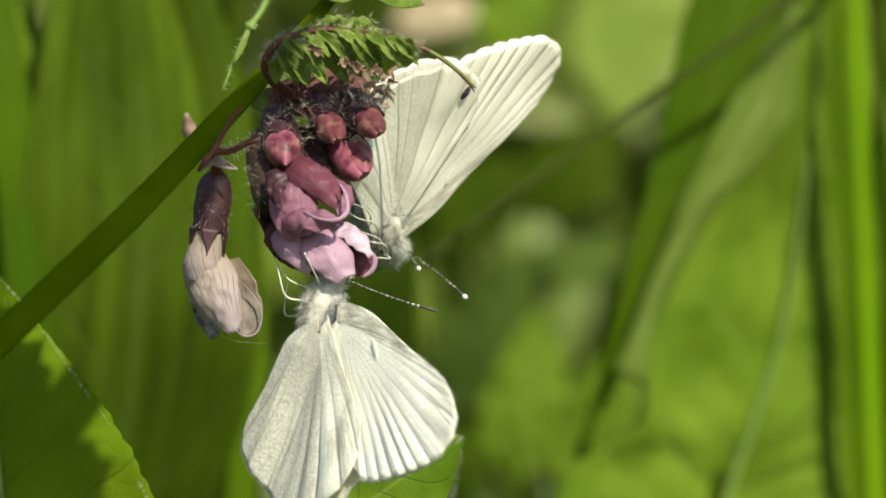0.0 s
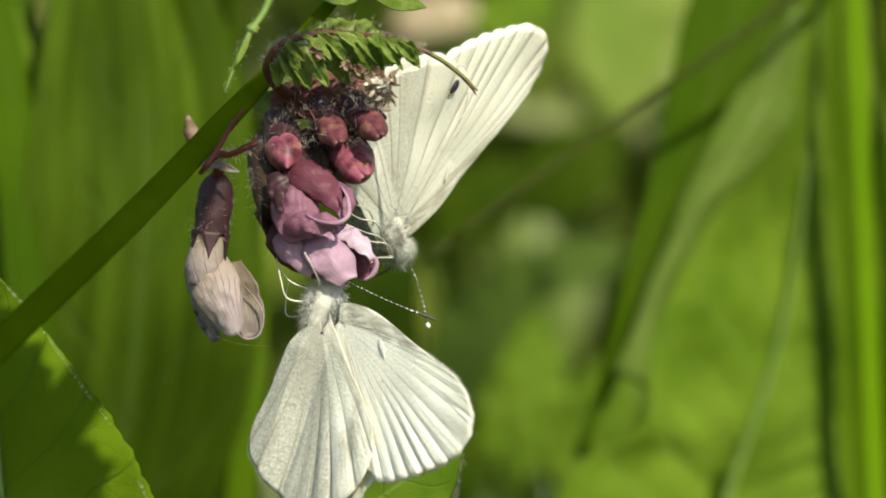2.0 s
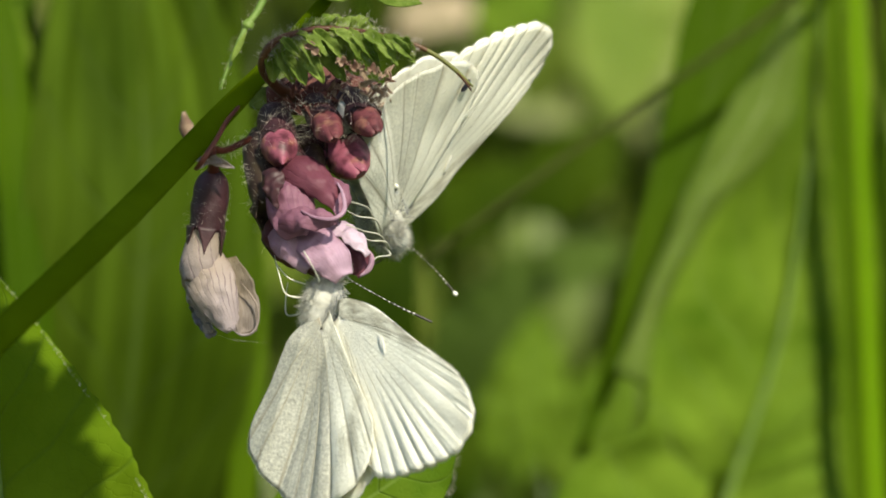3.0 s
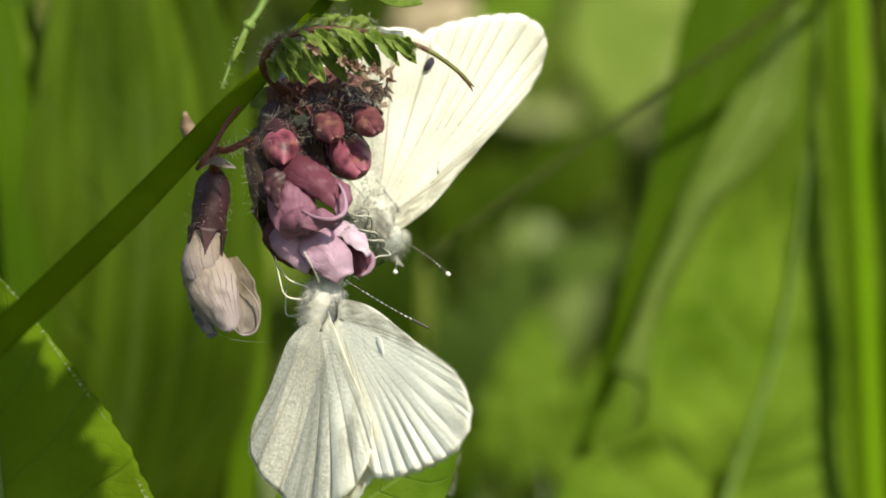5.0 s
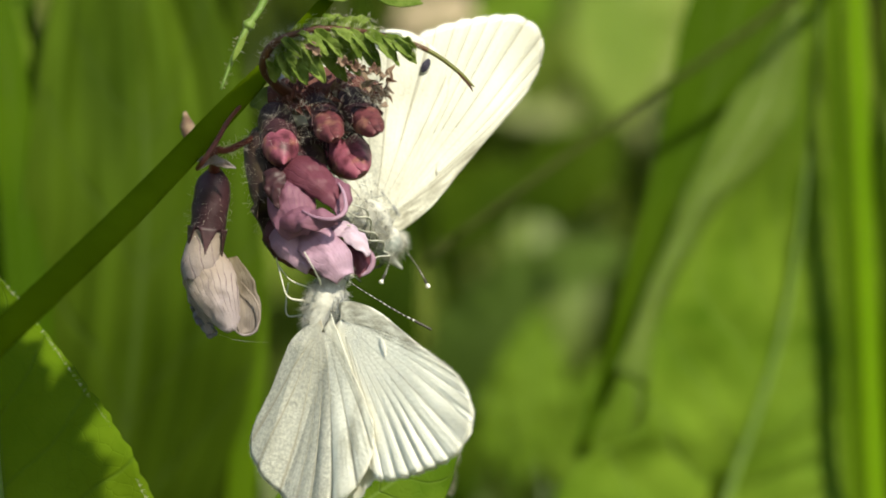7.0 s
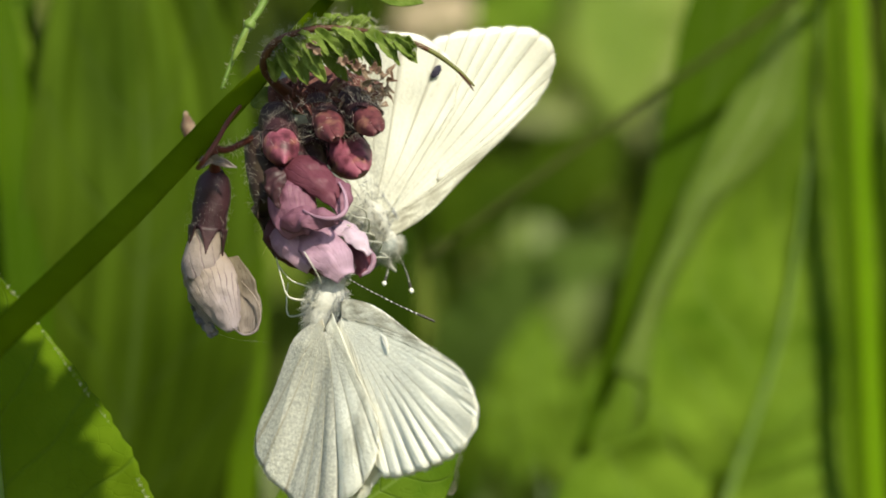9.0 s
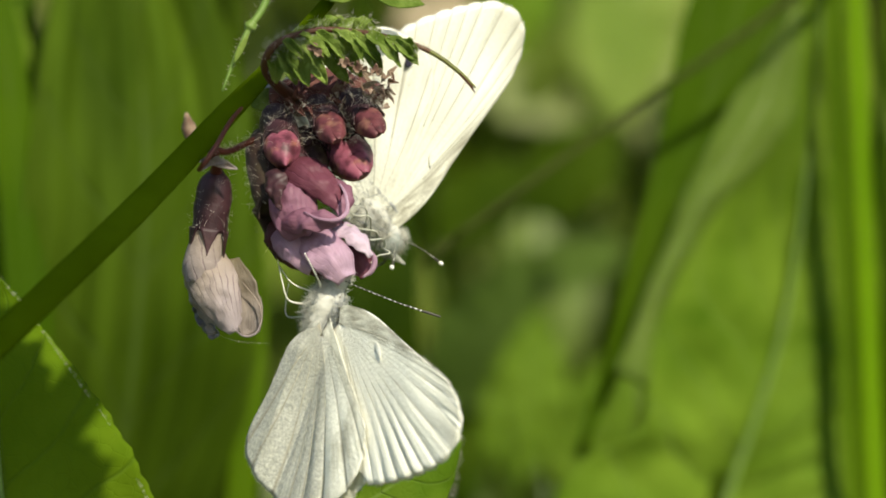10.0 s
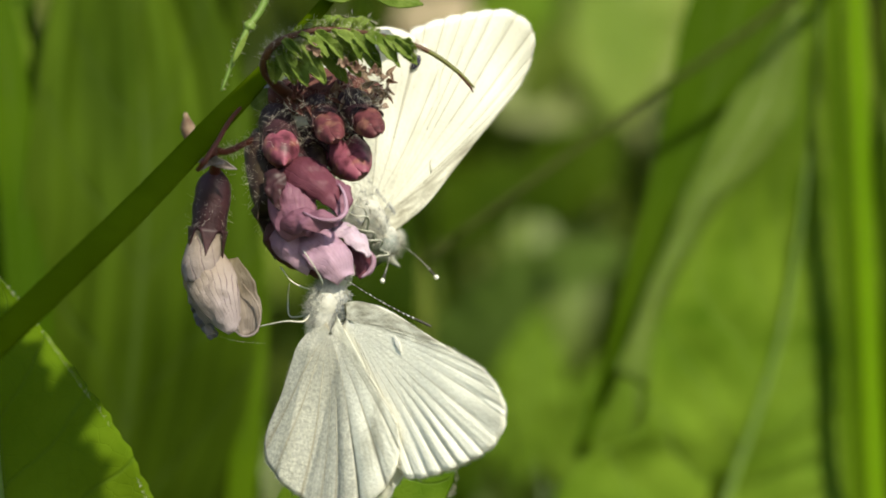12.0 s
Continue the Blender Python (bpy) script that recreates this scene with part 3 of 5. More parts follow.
leaf_plant("grass_clump", (-0.055, 0.13, 0.0), [
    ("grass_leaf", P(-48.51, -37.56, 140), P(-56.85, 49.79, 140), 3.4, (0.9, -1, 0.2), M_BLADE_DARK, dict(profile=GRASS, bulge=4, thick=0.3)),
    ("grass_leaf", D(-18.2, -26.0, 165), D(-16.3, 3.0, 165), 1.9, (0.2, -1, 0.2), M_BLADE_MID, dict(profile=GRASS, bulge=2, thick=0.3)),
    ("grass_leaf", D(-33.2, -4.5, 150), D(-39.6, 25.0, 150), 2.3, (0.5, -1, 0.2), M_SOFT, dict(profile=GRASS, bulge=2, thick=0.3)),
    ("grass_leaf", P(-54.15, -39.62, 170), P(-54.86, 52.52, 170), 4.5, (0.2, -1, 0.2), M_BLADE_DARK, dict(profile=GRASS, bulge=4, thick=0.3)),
], "sunlit green grass blades out of focus", "grass")

leaf_plant("nettle_plant", (0.02, 0.50, 0.0), [
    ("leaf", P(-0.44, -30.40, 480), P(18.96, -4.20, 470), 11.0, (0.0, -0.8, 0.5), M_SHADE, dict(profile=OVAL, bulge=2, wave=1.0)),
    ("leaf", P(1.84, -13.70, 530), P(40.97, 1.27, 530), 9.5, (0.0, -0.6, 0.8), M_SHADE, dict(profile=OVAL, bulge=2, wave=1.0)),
    ("leaf", P(12.07, -43.59, 440), P(18.31, -10.30, 440), 8.0, (0.2, -0.9, 0.3), M_SOFT, dict(profile=OVAL, bulge=2, wave=1.0)),
    ("leaf", P(16.27, 6.80, 500), P(36.32, 23.51, 500), 9.5, (0.0, -0.8, 0.5), M_MID, dict(profile=OVAL, bulge=2, wave=1.0)),
    ("leaf", P(-2.73, 2.39, 520), P(20.04, 16.06, 520), 9.0, (0.0, -0.8, 0.6), M_MID, dict(profile=OVAL, bulge=2, wave=1.0)),
    ("leaf", P(23.00, -48.88, 460), P(35.78, -16.93, 460), 8.5, (-0.2, -0.9, 0.3), M_SOFT, dict(profile=OVAL, bulge=2, wave=1.0)),
    ("leaf", P(-9.15, -60.91, 480), P(8.28, -28.22, 480), 9.5, (-0.1, -0.9, 0.3), M_MID, dict(profile=OVAL, bulge=2, wave=1.0)),
], "soft green leaves of a meadow plant in shade", "plant")

leaf_plant("meadow_plant", (0.035, 0.62, 0.0), [
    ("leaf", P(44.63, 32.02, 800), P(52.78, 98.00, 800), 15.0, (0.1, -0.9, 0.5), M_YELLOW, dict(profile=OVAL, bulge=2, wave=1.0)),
    ("leaf", P(-12.09, 50.28, 640), P(9.77, 54.79, 640), 7.5, (0.0, -0.7, 0.7), M_STRAW, dict(profile=OVAL, bulge=2, wave=1.0)),
    ("leaf", P(9.03, 40.50, 560), P(23.28, 59.51, 560), 8.5, (0.0, -0.9, 0.6), M_DOCK, dict(profile=OVAL, bulge=2, wave=1.0)),
], "sunlit yellow-green leaves far behind the flower", "plant")


def dry_stalk():
    ob = thing("bare_stalk", (0.16, 0.155, 0.0), "thin dark stalk drooping across the meadow", "stalk")
    pts = [Vector((0.16, 0.155, -0.004)), Vector((0.155, 0.155, 0.30)), P(83.95, 63.58, 155), P(67.38, 69.11, 155), P(53.57, 43.56, 155), P(42.53, 30.79, 155), P(21.82, 16.15, 155), P(1.10, 1.17, 155)]
    part("stem", shift(tube(pts, (0.0009, 0.0008, 0.0006, 0.0006, 0.0005, 0.0004), 70, 8), ob), M_DRYSTEM, ob)
    part("tip", shift(tube([P(1.10, 1.17, 155), P(-0.97, -0.48, 155), P(-2.49, -2.14, 156)], (0.0004, 0.0007, 0.0002), 10, 8), ob), M_DRYSTEM, ob)


dry_stalk()

# ---- near leaf ----
def near_leaf():
    ob = thing("leafy_stem", P(-37, -400, 10), "dark green hairy leaf with a finely toothed edge", "leaf")
    base, tip = D(-37.7, -38.0, 4), D(-40.7, -1.2, 10)
    prof = (0.3, 0.75, 0.97, 1.0, 0.94, 0.835, 0.71, 0.55, 0.39, 0.215, 0.0)
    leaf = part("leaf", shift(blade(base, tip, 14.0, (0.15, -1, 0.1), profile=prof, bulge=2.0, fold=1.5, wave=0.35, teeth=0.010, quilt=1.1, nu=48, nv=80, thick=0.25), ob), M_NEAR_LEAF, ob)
    rib = [base.lerp(tip, k / 6) + Vector((0, -0.0022 * math.sin(math.pi * k / 6) - 0.0004, 0)) for k in range(7)]
    part("midrib", shift(tube(rib, (0.0006, 0.0005, 0.0003, 0.0001), 30, 8), ob), M_STEM_LIGHT, leaf)
    # unseen leaves added to this shoot, placed to shade this leaf and the stem
    top, end = P(-23.2, 84.2, -82), P(8.6, 33.4, -82)
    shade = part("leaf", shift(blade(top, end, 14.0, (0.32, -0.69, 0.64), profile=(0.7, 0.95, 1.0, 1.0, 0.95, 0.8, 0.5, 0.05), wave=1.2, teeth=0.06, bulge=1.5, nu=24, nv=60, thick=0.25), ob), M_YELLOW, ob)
    part("leaf_stalk", shift(tube([P(-54, -40, 16), P(-62, 20, -20), P(-45, 75, -65), top], (0.0008, 0.0006, 0.0004), 24, 8), ob), M_STEM, shade)
    part("leaf_stalk", shift(tube([P(-37, -402, 10), P(-40, -200, 8), base, base.lerp(tip, 0.05)], (0.0012, 0.0009, 0.0006), 20, 8), ob), M_STEM, leaf)
    low, high = P(-21.5, 23.0, -82), P(32, 106, -83)
    stem_shade = part("leaf", shift(blade(low, high, 2.6, (0.32, -0.69, 0.64), profile=GRASS, wave=0.3, bulge=1.0, nu=12, nv=40, thick=0.25), ob), M_YELLOW, ob)
    part("leaf_stalk", shift(tube([P(-54, -40, 16), P(-62, 0, -20), P(-45, 20, -65), low], (0.0008, 0.0006, 0.0004), 24, 8), ob), M_STEM, stem_shade)
    edge = bmesh.new()
    rng = random.Random(8)
    across = (tip - base).cross(Vector((0.15, -1, 0.1))).normalized()
    for k in range(320):
        v = rng.uniform(0.35, 0.99)
        w = level(prof, v)
        for s in (-1, 1):
            p = base + (tip - base) * v + across * 0.0140 * w * s + Vector((0, -0.001 * (2.0 * math.sin(math.pi * v)) - 0.0016 * w - 0.0002, 0))
            spike(edge, p, across * s * 0.0003 + Vector((rng.uniform(-2, 2), rng.uniform(-3, 1), rng.uniform(0, 4))) * 0.00008, 0.000010)
    part("edge_hairs", shift(edge, ob), M_HAIR, leaf)
    return ob


near_plant = near_leaf()

# ---- the vetch ----
vetch = thing("vetch_plant", P(-90, -400, 40), "bush vetch with purple flower cluster on a green stem", "flower")


def vpart(name, bm, material, parent=None, label=""):
    return part(name, shift(bm, vetch), material, parent or vetch, label)


main = [P(-90, -402, 40), P(-84, -200, 0), P(-62, -50, -44), D(-51.70, -18.70, -44), D(-44.20, -12.45, -38), D(-39.20, -7.85, -31), D(-27.70, 3.15, -18), D(-19.20, 12.05, -4), D(-15.20, 16.30, 3), D(-10.20, 22.05, 5), D(-7.20, 26.55, 6)]
stem = vpart("stem", tube(main, (0.0017, 0.0016, 0.00142, 0.00135, 0.00135, 0.00132, 0.00126, 0.00106, 0.0008, 0.0006, 0.0005), 80, 16, flat=0.42, face=(-0.2, -1, 0.2), marks=lambda q: 1 if q > 0.925 else 0), [M_STEM, M_TENDRIL])

# side shoot with its node
shoot = [P(-19.46, 13.95, -3), P(-18.36, 16.97, -2), P(-17.16, 19.60, -1), P(-16.10, 21.30, 0), P(-14.99, 24.11, 1)]
side = vpart("side_shoot", tube(shoot, (0.00012, 0.0002, 0.0003, 0.00036, 0.0004), 30, 8), M_STEM_LIGHT)
vpart("node", tube([P(-17.36, 19.20, -1), P(-17.11, 19.65, -1), P(-16.76, 20.10, -1)], (0.0003, 0.0006, 0.0004), 8, 10), M_STEM_LIGHT, side)
vpart("hairs", hairs(shoot, (0.0002, 0.00035, 0.0005, 0.00042), 110, 0.5 * MM, seed=3, width=0.010), M_HAIR, side)
vpart("stipule", blade(P(-18.46, 16.43, -3), P(-17.12, 19.16, -2), 0.26, (0.3, -1, 0), thick=0.1), M_LEAFLET, side)
vpart("leaflet", blade(P(-17.07, 12.64, 3), P(-14.84, 14.29, 4), 1.1, (0.1, -1, 0.3), thick=0.12), M_LEAFLET, stem)
vpart("leaflet", blade(P(-11.28, 22.82, 3), P(-6.77, 23.78, 4), 1.8, (0.1, -0.6, 0.6), thick=0.12), M_LEAFLET, stem)
vpart("leaflet", blade(P(-6.78, 23.33, 5), P(-1.73, 21.97, 6), 1.2, (0.1, -0.8, 0.5), thick=0.12), M_LEAFLET, stem)

# the flower stalk and the young folded leaf with its tendril
stalk_pts = [D(-21.7, 7.05, -10), D(-21.1, 7.8, -11), D(-19.95, 9.55, -10), D(-18.95, 11.3, -7), D(-17.7, 12.8, -2)]
stalk = vpart("flower_stalk", tube(stalk_pts, (0.0002, 0.00026, 0.00022, 0.0002, 0.00018), 20, 8), M_STALK_RED)
cross_stalk = [P(-20.30, 8.82, -6), P(-19.01, 8.57, -4), P(-17.66, 9.28, -1), P(-15.78, 10.35, 2)]
vpart("pedicel", tube(cross_stalk, (0.00038, 0.0003, 0.0003, 0.0003), 16, 8), M_STALK_RED, stalk)
vpart("hairs", hairs(cross_stalk, (0.00045, 0.00038, 0.0004, 0.0004), 160, 0.8 * MM, seed=9, width=0.010), M_HAIR, stalk)
rachis_pts = [P(-13.23, 13.33, 1), P(-14.78, 14.58, -2), P(-15.69, 16.14, -4), P(-14.52, 18.08, -5), P(-11.06, 19.16, -5), P(-7.11, 18.96, -5), P(-3.15, 18.03, -6), P(-0.69, 16.95, -6), P(1.38, 15.42, -6), P(2.76, 14.09, -6)]
rachis = vpart("rachis", tube(rachis_pts, (0.0006, 0.0005, 0.00042, 0.00034, 0.00028, 0.00025, 0.00024, 0.00022, 0.0002, 0.00008), 60, 9, marks=lambda q: 1 if q > 0.74 else 0), [M_TENDRIL, M_TENDRIL_END], None, "red-brown leaf stalk ending in a forked tendril")
vpart("tendril_fork", tube([P(1.38, 15.42, -6), P(2.17, 14.48, -6), P(2.66, 13.70, -6)], (0.0002, 0.00015, 0.00005), 10, 7), M_TENDRIL, rachis)
rng = random.Random(21)
path = spline(rachis_pts, 60)
# folded leaflets in two ranks: share along the stalk, reach to the right and down, half width, all in millimetres
for s, reach, drop, half, deep in ((18, 0.6, 2.9, 0.9, 1.0), (20, 1.5, 3.5, 1.0, 0.8), (21.5, 2.2, 4.1, 1.0, 1.2), (24, 2.5, 4.3, 1.0, 1.0), (26.5, 2.7, 4.4, 1.0, 1.4), (29, 2.6, 4.0, 0.95, 1.2), (32, 2.6, 3.6, 0.9, 1.0),
                                  (21.5, 1.6, 1.6, 0.55, -0.6), (24, 2.3, 2.3, 0.6, -0.8), (26.5, 2.5, 2.7, 0.6, -0.6), (29, 2.6, 2.7, 0.62, -0.8), (31.5, 2.8, 2.9, 0.72, -0.6), (34, 3.1, 3.0, 0.95, -0.8), (36.5, 2.9, 2.4, 0.9, -0.5), (38, 1.8, 1.7, 0.6, -0.7), (39, 1.2, 0.7, 0.35, -0.4)):
    p = path[int(s)].lerp(path[int(s) + 1], s - int(s))
    root = p + Vector((0, deep * MM, -0.0001))
    end = root + Vector((reach + rng.uniform(-0.2, 0.2), rng.uniform(-0.8, 0.3), -drop)) * MM
    bm = blade(root, end, half * 0.82, (rng.uniform(-0.5, 0.5), -0.8, 0.2 + 0.4 * rng.random()), profile=(0.45, 0.8, 0.95, 1.0, 0.88, 0.62, 0.1), fold=0.6, bulge=0.3, curl=rng.uniform(-0.5, 0.5), wave=0.14, crumple=0.26, teeth=0.02, seed=s * 1.7, thick=0.08, nu=14, nv=20)
    leaflet = vpart("leaflet", bm, M_LEAFLET, rachis)
    vpart("hairs", hairs([root, end], (0.0003, 0.0006, 0.0003), 26, 0.6 * MM, seed=100 + int(s * 2), lean=1.2, width=0.009), M_HAIR, leaflet)
# withered, curled tips among them
for x, z, reach, drop in ((-11.9, 17.7, 1.2, 1.3), (-9.2, 16.2, 1.3, 0.5), (-8.0, 15.7, 1.4, 0.2), (-6.4, 15.6, 1.0, 0.6)):
    root = P(x, z, -6.4)
    vpart("leaflet", blade(root, root + Vector((reach, -0.3, -drop)) * MM, 0.42, (0.3, -0.8, 0.4), profile=(0.5, 1.0, 0.8, 0.5, 0.2), fold=0.5, curl=0.6, wave=0.3, crumple=0.6, seed=x, thick=0.07, nu=12, nv=14), M_BRACT, rachis, "withered brown leaflet tip")
for s, reach, rise, half in ((25.5, 1.4, 1.2, 0.42), (28, 1.2, 1.5, 0.5), (30, 1.6, 1.3, 0.55), (32, 1.7, 1.2, 0.5), (33.5, 1.6, 0.5, 0.4), (35, 1.0, 0.1, 0.3)):
    p = path[int(s)] + Vector((0, 0.0006, 0.0001))
    bm = blade(p, p + Vector((reach, rng.uniform(-0.3, 0.6), rise)) * MM, half, (rng.uniform(-0.4, 0.4), -0.8, 0.5), profile=(0.6, 0.95, 1.0, 0.85, 0.6, 0.2), fold=0.5, wave=0.2, curl=-0.9, crumple=0.6, seed=s, thick=0.08, nu=10, nv=14)
    leaflet = vpart("leaflet", bm, M_LEAFLET, rachis)
    vpart("hairs", hairs([p, p + Vector((reach, 0, rise)) * MM], (0.0003, 0.0005, 0.0003), 30, 0.55 * MM, seed=300 + int(s), lean=1.2, width=0.009), M_HAIR, leaflet)
vpart("hairs", hairs(rachis_pts, (0.0006, 0.00055, 0.00045, 0.00036, 0.00033, 0.0003), 520, 0.7 * MM, seed=5, span=(0.25, 0.72), width=0.010), M_HAIR, rachis)


def calyx(base, tip, r, material, teeth=5, seed=1, hair=150, tooth=1.6, fuzz=1.1, fine=0.0065):
    """A hairy bell with pointed teeth at its mouth."""
    base, tip = Vector(base), Vector(tip)
    t = (tip - base).normalized()
    bm = tube([base, base.lerp(tip, 0.35), base.lerp(tip, 0.7), tip], tuple(r * MM * q for q in (0.35, 0.82, 0.97, 1.0, 1.02, 1.0, 0.98, 0.96)), 16, 18, lumps=0.08)
    a = t.orthogonal().normalized()
    for k in range(teeth):
        out = Matrix.Rotation(2 * math.pi * (k + 0.3) / teeth, 3, t) @ a
        b = tip + out * r * MM * 0.96 - t * 0.0003
        blade(b, b + t * tooth * MM + out * 0.1 * MM, r * 0.55, out, profile=(1.0, 0.75, 0.42, 0.2, 0.02), thick=0.1, nu=6, nv=8, bm=bm)
    ob = vpart("calyx", bm, material)
    vpart("hairs", hairs([base, base.lerp(tip, 0.5), tip + t * 0.0006], (r * MM * 0.6, r * MM, r * MM), hair, fuzz * MM, seed=seed, lean=0.6, width=fine), M_HAIR, ob)
    return ob


def bud(base, tip, r, material, swell=1.15, length=3.0, seed=1, calyx_material=None, hair=190, cleft=True):
    """A closed flower bud: calyx with teeth, and the rounded rose petals that stick out of it."""
    base, tip = Vector(base), Vector(tip)
    t = (tip - base).normalized()
    ob = calyx(base, base.lerp(tip, 0.66), r * 1.04, calyx_material or M_CALYX, seed=seed, hair=hair, tooth=1.0)
    mouth = base.lerp(tip, 0.45)
    end = tip + t * 0.0002
    vpart("petal", tube([mouth, mouth.lerp(end, 0.4), mouth.lerp(end, 0.75), end], tuple(r * MM * q for q in (0.8, 0.98 * swell, swell, 0.8 * swell, 0.3 * swell, 0.05)), 26, 26, lumps=0.05), material, ob)
    a = t.cross(Vector((0, -1, 0.2))).normalized()
    for s in (-1, 1) if cleft else ():
        b = mouth + a * s * r * MM * 0.3
        vpart("petal", blade(b + Vector((0, -r * MM * 0.5, 0)), end + a * s * 0.2 * r * MM + Vector((0, -r * MM * 0.3, 0)), r * 0.75, (a.x * s * 0.5, -1, 0.3), profile=(0.7, 1.0, 1.0, 0.9, 0.65, 0.15), bulge=r * 0.55, cup=r * 0.5, crumple=0.12, seed=r * 9, thick=0.08, nu=18, nv=22), material, ob)
    return ob


# upper buds
bud(P(-15.05, 12.37, 4), P(-13.88, 7.46, -5), 1.62, M_BUD, 1.0, seed=11, hair=240, cleft=False)
bud(P(-11.51, 13.38, 4), P(-9.36, 9.61, -6), 1.4, M_BUD_TAN, 0.95, seed=12)
bud(P(-8.54, 13.72, 2), P(-5.73, 10.12, -5), 1.4, M_BUD_TAN, 0.95, seed=13)
bud(P(-10.76, 11.21, 6), P(-7.15, 6.70, -3), 1.9, M_BUD, 1.05, seed=14)
bud(P(-12.32, 10.40, 4), P(-11.34, 7.02, -2), 1.5, M_CALYX_GREEN, 0.9, seed=15)
# cluster of withered bracts over the buds
for k in range(72):
    x, z = (rng.uniform(585, 690), rng.uniform(126, 190)) if k < 40 else (rng.uniform(485, 640), rng.uniform(140, 200))
    b = Vector((((x - 784) / 20) * MM, rng.uniform(-2, 3) * MM, AXIS + (441 - z) / 20 * MM))
    way = Vector((rng.uniform(-0.2, 1.0), rng.uniform(-0.6, 0.3), rng.uniform(-0.8, 0.5))).normalized()
    vpart("bract", blade(b, b + way * rng.uniform(0.9, 1.8) * MM, rng.uniform(0.14, 0.32), (rng.uniform(-0.3, 0.6), -1, 0.4), profile=(0.5, 1.0, 0.8, 0.45, 0.08), fold=0.3, curl=rng.uniform(-0.6, 0.6), crumple=0.45, seed=k, thick=0.06, nu=14, nv=18), M_BRACT if k < 40 else M_CORE)
core = vpart("receptacle", tube([P(-15.45, 13.5, 4), P(-12.32, 13.9, 3.5), P(-8.79, 14.1, 3.5), P(-5.45, 13.9, 4)], (0.0010, 0.0020, 0.0021, 0.0008), 30, 18, lumps=0.4), M_CORE)
vpart("hairs", hairs([P(-15.34, 13.33, 1), P(-12.20, 13.05, 0), P(-8.70, 13.55, 0), P(-4.70, 13.80, 0)], (0.0016, 0.0024, 0.0024, 0.0016), 70, 1.2 * MM, seed=6, lean=1.0, width=0.007), M_HAIR, core)
vpart("hairs", hairs([P(-14.94, 14.08, 1), P(-12.23, 14.18, 1), P(-8.72, 14.49, 1), P(-5.11, 14.18, 1)], (0.0009, 0.0013, 0.0014, 0.0008), 70, 1.4 * MM, seed=8, lean=1.2, width=0.007), M_HAIR, core)
vpart("hairs", hairs([P(-15.58, 9.98, -3), P(-12.08, 11.19, -4), P(-8.12, 11.44, -4), P(-4.67, 10.72, -3)], (0.0012, 0.0016, 0.0016, 0.0012), 150, 1.3 * MM, seed=7, lean=1.2, width=0.008), M_HAIR, core)

vpart("hairs", hairs([P(-8.2, 14.6, -3), P(-6.2, 14.0, -4), P(-4.8, 13.0, -4)], (0.0008, 0.0012, 0.0006), 220, 0.9 * MM, seed=17, lean=1.2, width=0.008), M_HAIR, core)

# open flowers below
f1 = calyx(P(-16.28, 10.50, 2), P(-14.73, 3.63, -2), 1.95, M_CALYX_GREEN, seed=21, hair=300, fuzz=1.0, fine=0.009)
vpart("petal", blade(P(-13.85, 6.75, -3), P(-12.61, 1.13, -6), 2.1, (0.05, -1, 0.15), profile=(0.35, 0.7, 0.95, 1.0, 0.85, 0.4), bulge=1.2, cup=1.2, wave=0.16, seed=1.3, crumple=0.5, nu=22, nv=26, thick=0.12), M_MAUVE, f1)
vpart("petal", blade(P(-14.42, 2.42, -5), P(-9.02, 2.40, -8), 1.25, (0.0, -1, 0.55), profile=(0.5, 0.8, 1.0, 0.9, 0.6, 0.3), bulge=1.0, cup=0.9, wave=0.16, seed=5.3, crumple=0.5, nu=22, nv=26, thick=0.14), M_MAUVE, f1)
vpart("petal", blade(P(-15.05, 6.98, -4), P(-14.19, 3.40, -6), 1.1, (-0.3, -1, 0.1), profile=(0.7, 1.0, 0.8, 0.4, 0.05), bulge=0.5, cup=0.6, wave=0.16, seed=0.3, crumple=0.5, nu=22, nv=26, thick=0.12), M_CALYX, f1)
f2 = calyx(P(-14.84, 10.40, 4), P(-13.14, 7.02, -2), 1.7, M_CALYX, seed=22, hair=160)
vpart("petal", blade(P(-13.50, 7.99, -3), P(-8.79, 3.41, -5), 1.75, (0.30, -1, 0.50), profile=(0.7, 1.0, 1.0, 0.85, 0.6, 0.35), bulge=1.5, cup=1.1, wave=0.16, seed=0.3, crumple=0.5, nu=22, nv=26, thick=0.12), M_ROSE, f2)
vpart("petal", blade(P(-9.63, 6.20, -3), P(-8.92, 2.81, -6), 0.7, (1, -0.6, 0.1), profile=(0.5, 0.9, 1.0, 0.9, 0.4), bulge=1.3, cup=0.5, wave=0.16, seed=5.3, crumple=0.5, nu=22, nv=26, thick=0.16), M_MAUVE, f2)
vpart("petal", tube([P(-12.19, 3.29, -7), P(-10.98, 2.70, -8), P(-9.40, 2.55, -8.5), P(-8.43, 3.28, -8), P(-8.55, 4.72, -7), P(-9.06, 5.71, -6)], (0.00008, 0.00014, 0.0002, 0.0002, 0.00014, 0.00008), 24, 8), M_LILAC, f2)
f3 = calyx(P(-15.89, 5.62, 5), P(-14.27, 1.06, 2), 1.6, M_CALYX, seed=23, hair=60)
vpart("petal", blade(P(-14.86, 2.79, -1), P(-11.77, -1.45, -1), 2.1, (-0.2, -1, 0.0), profile=(0.7, 1.0, 1.0, 0.95, 0.8, 0.4), bulge=1.2, cup=1.5, wave=0.16, seed=4.3, crumple=0.5, nu=22, nv=26, thick=0.12), M_ROSE, f3)
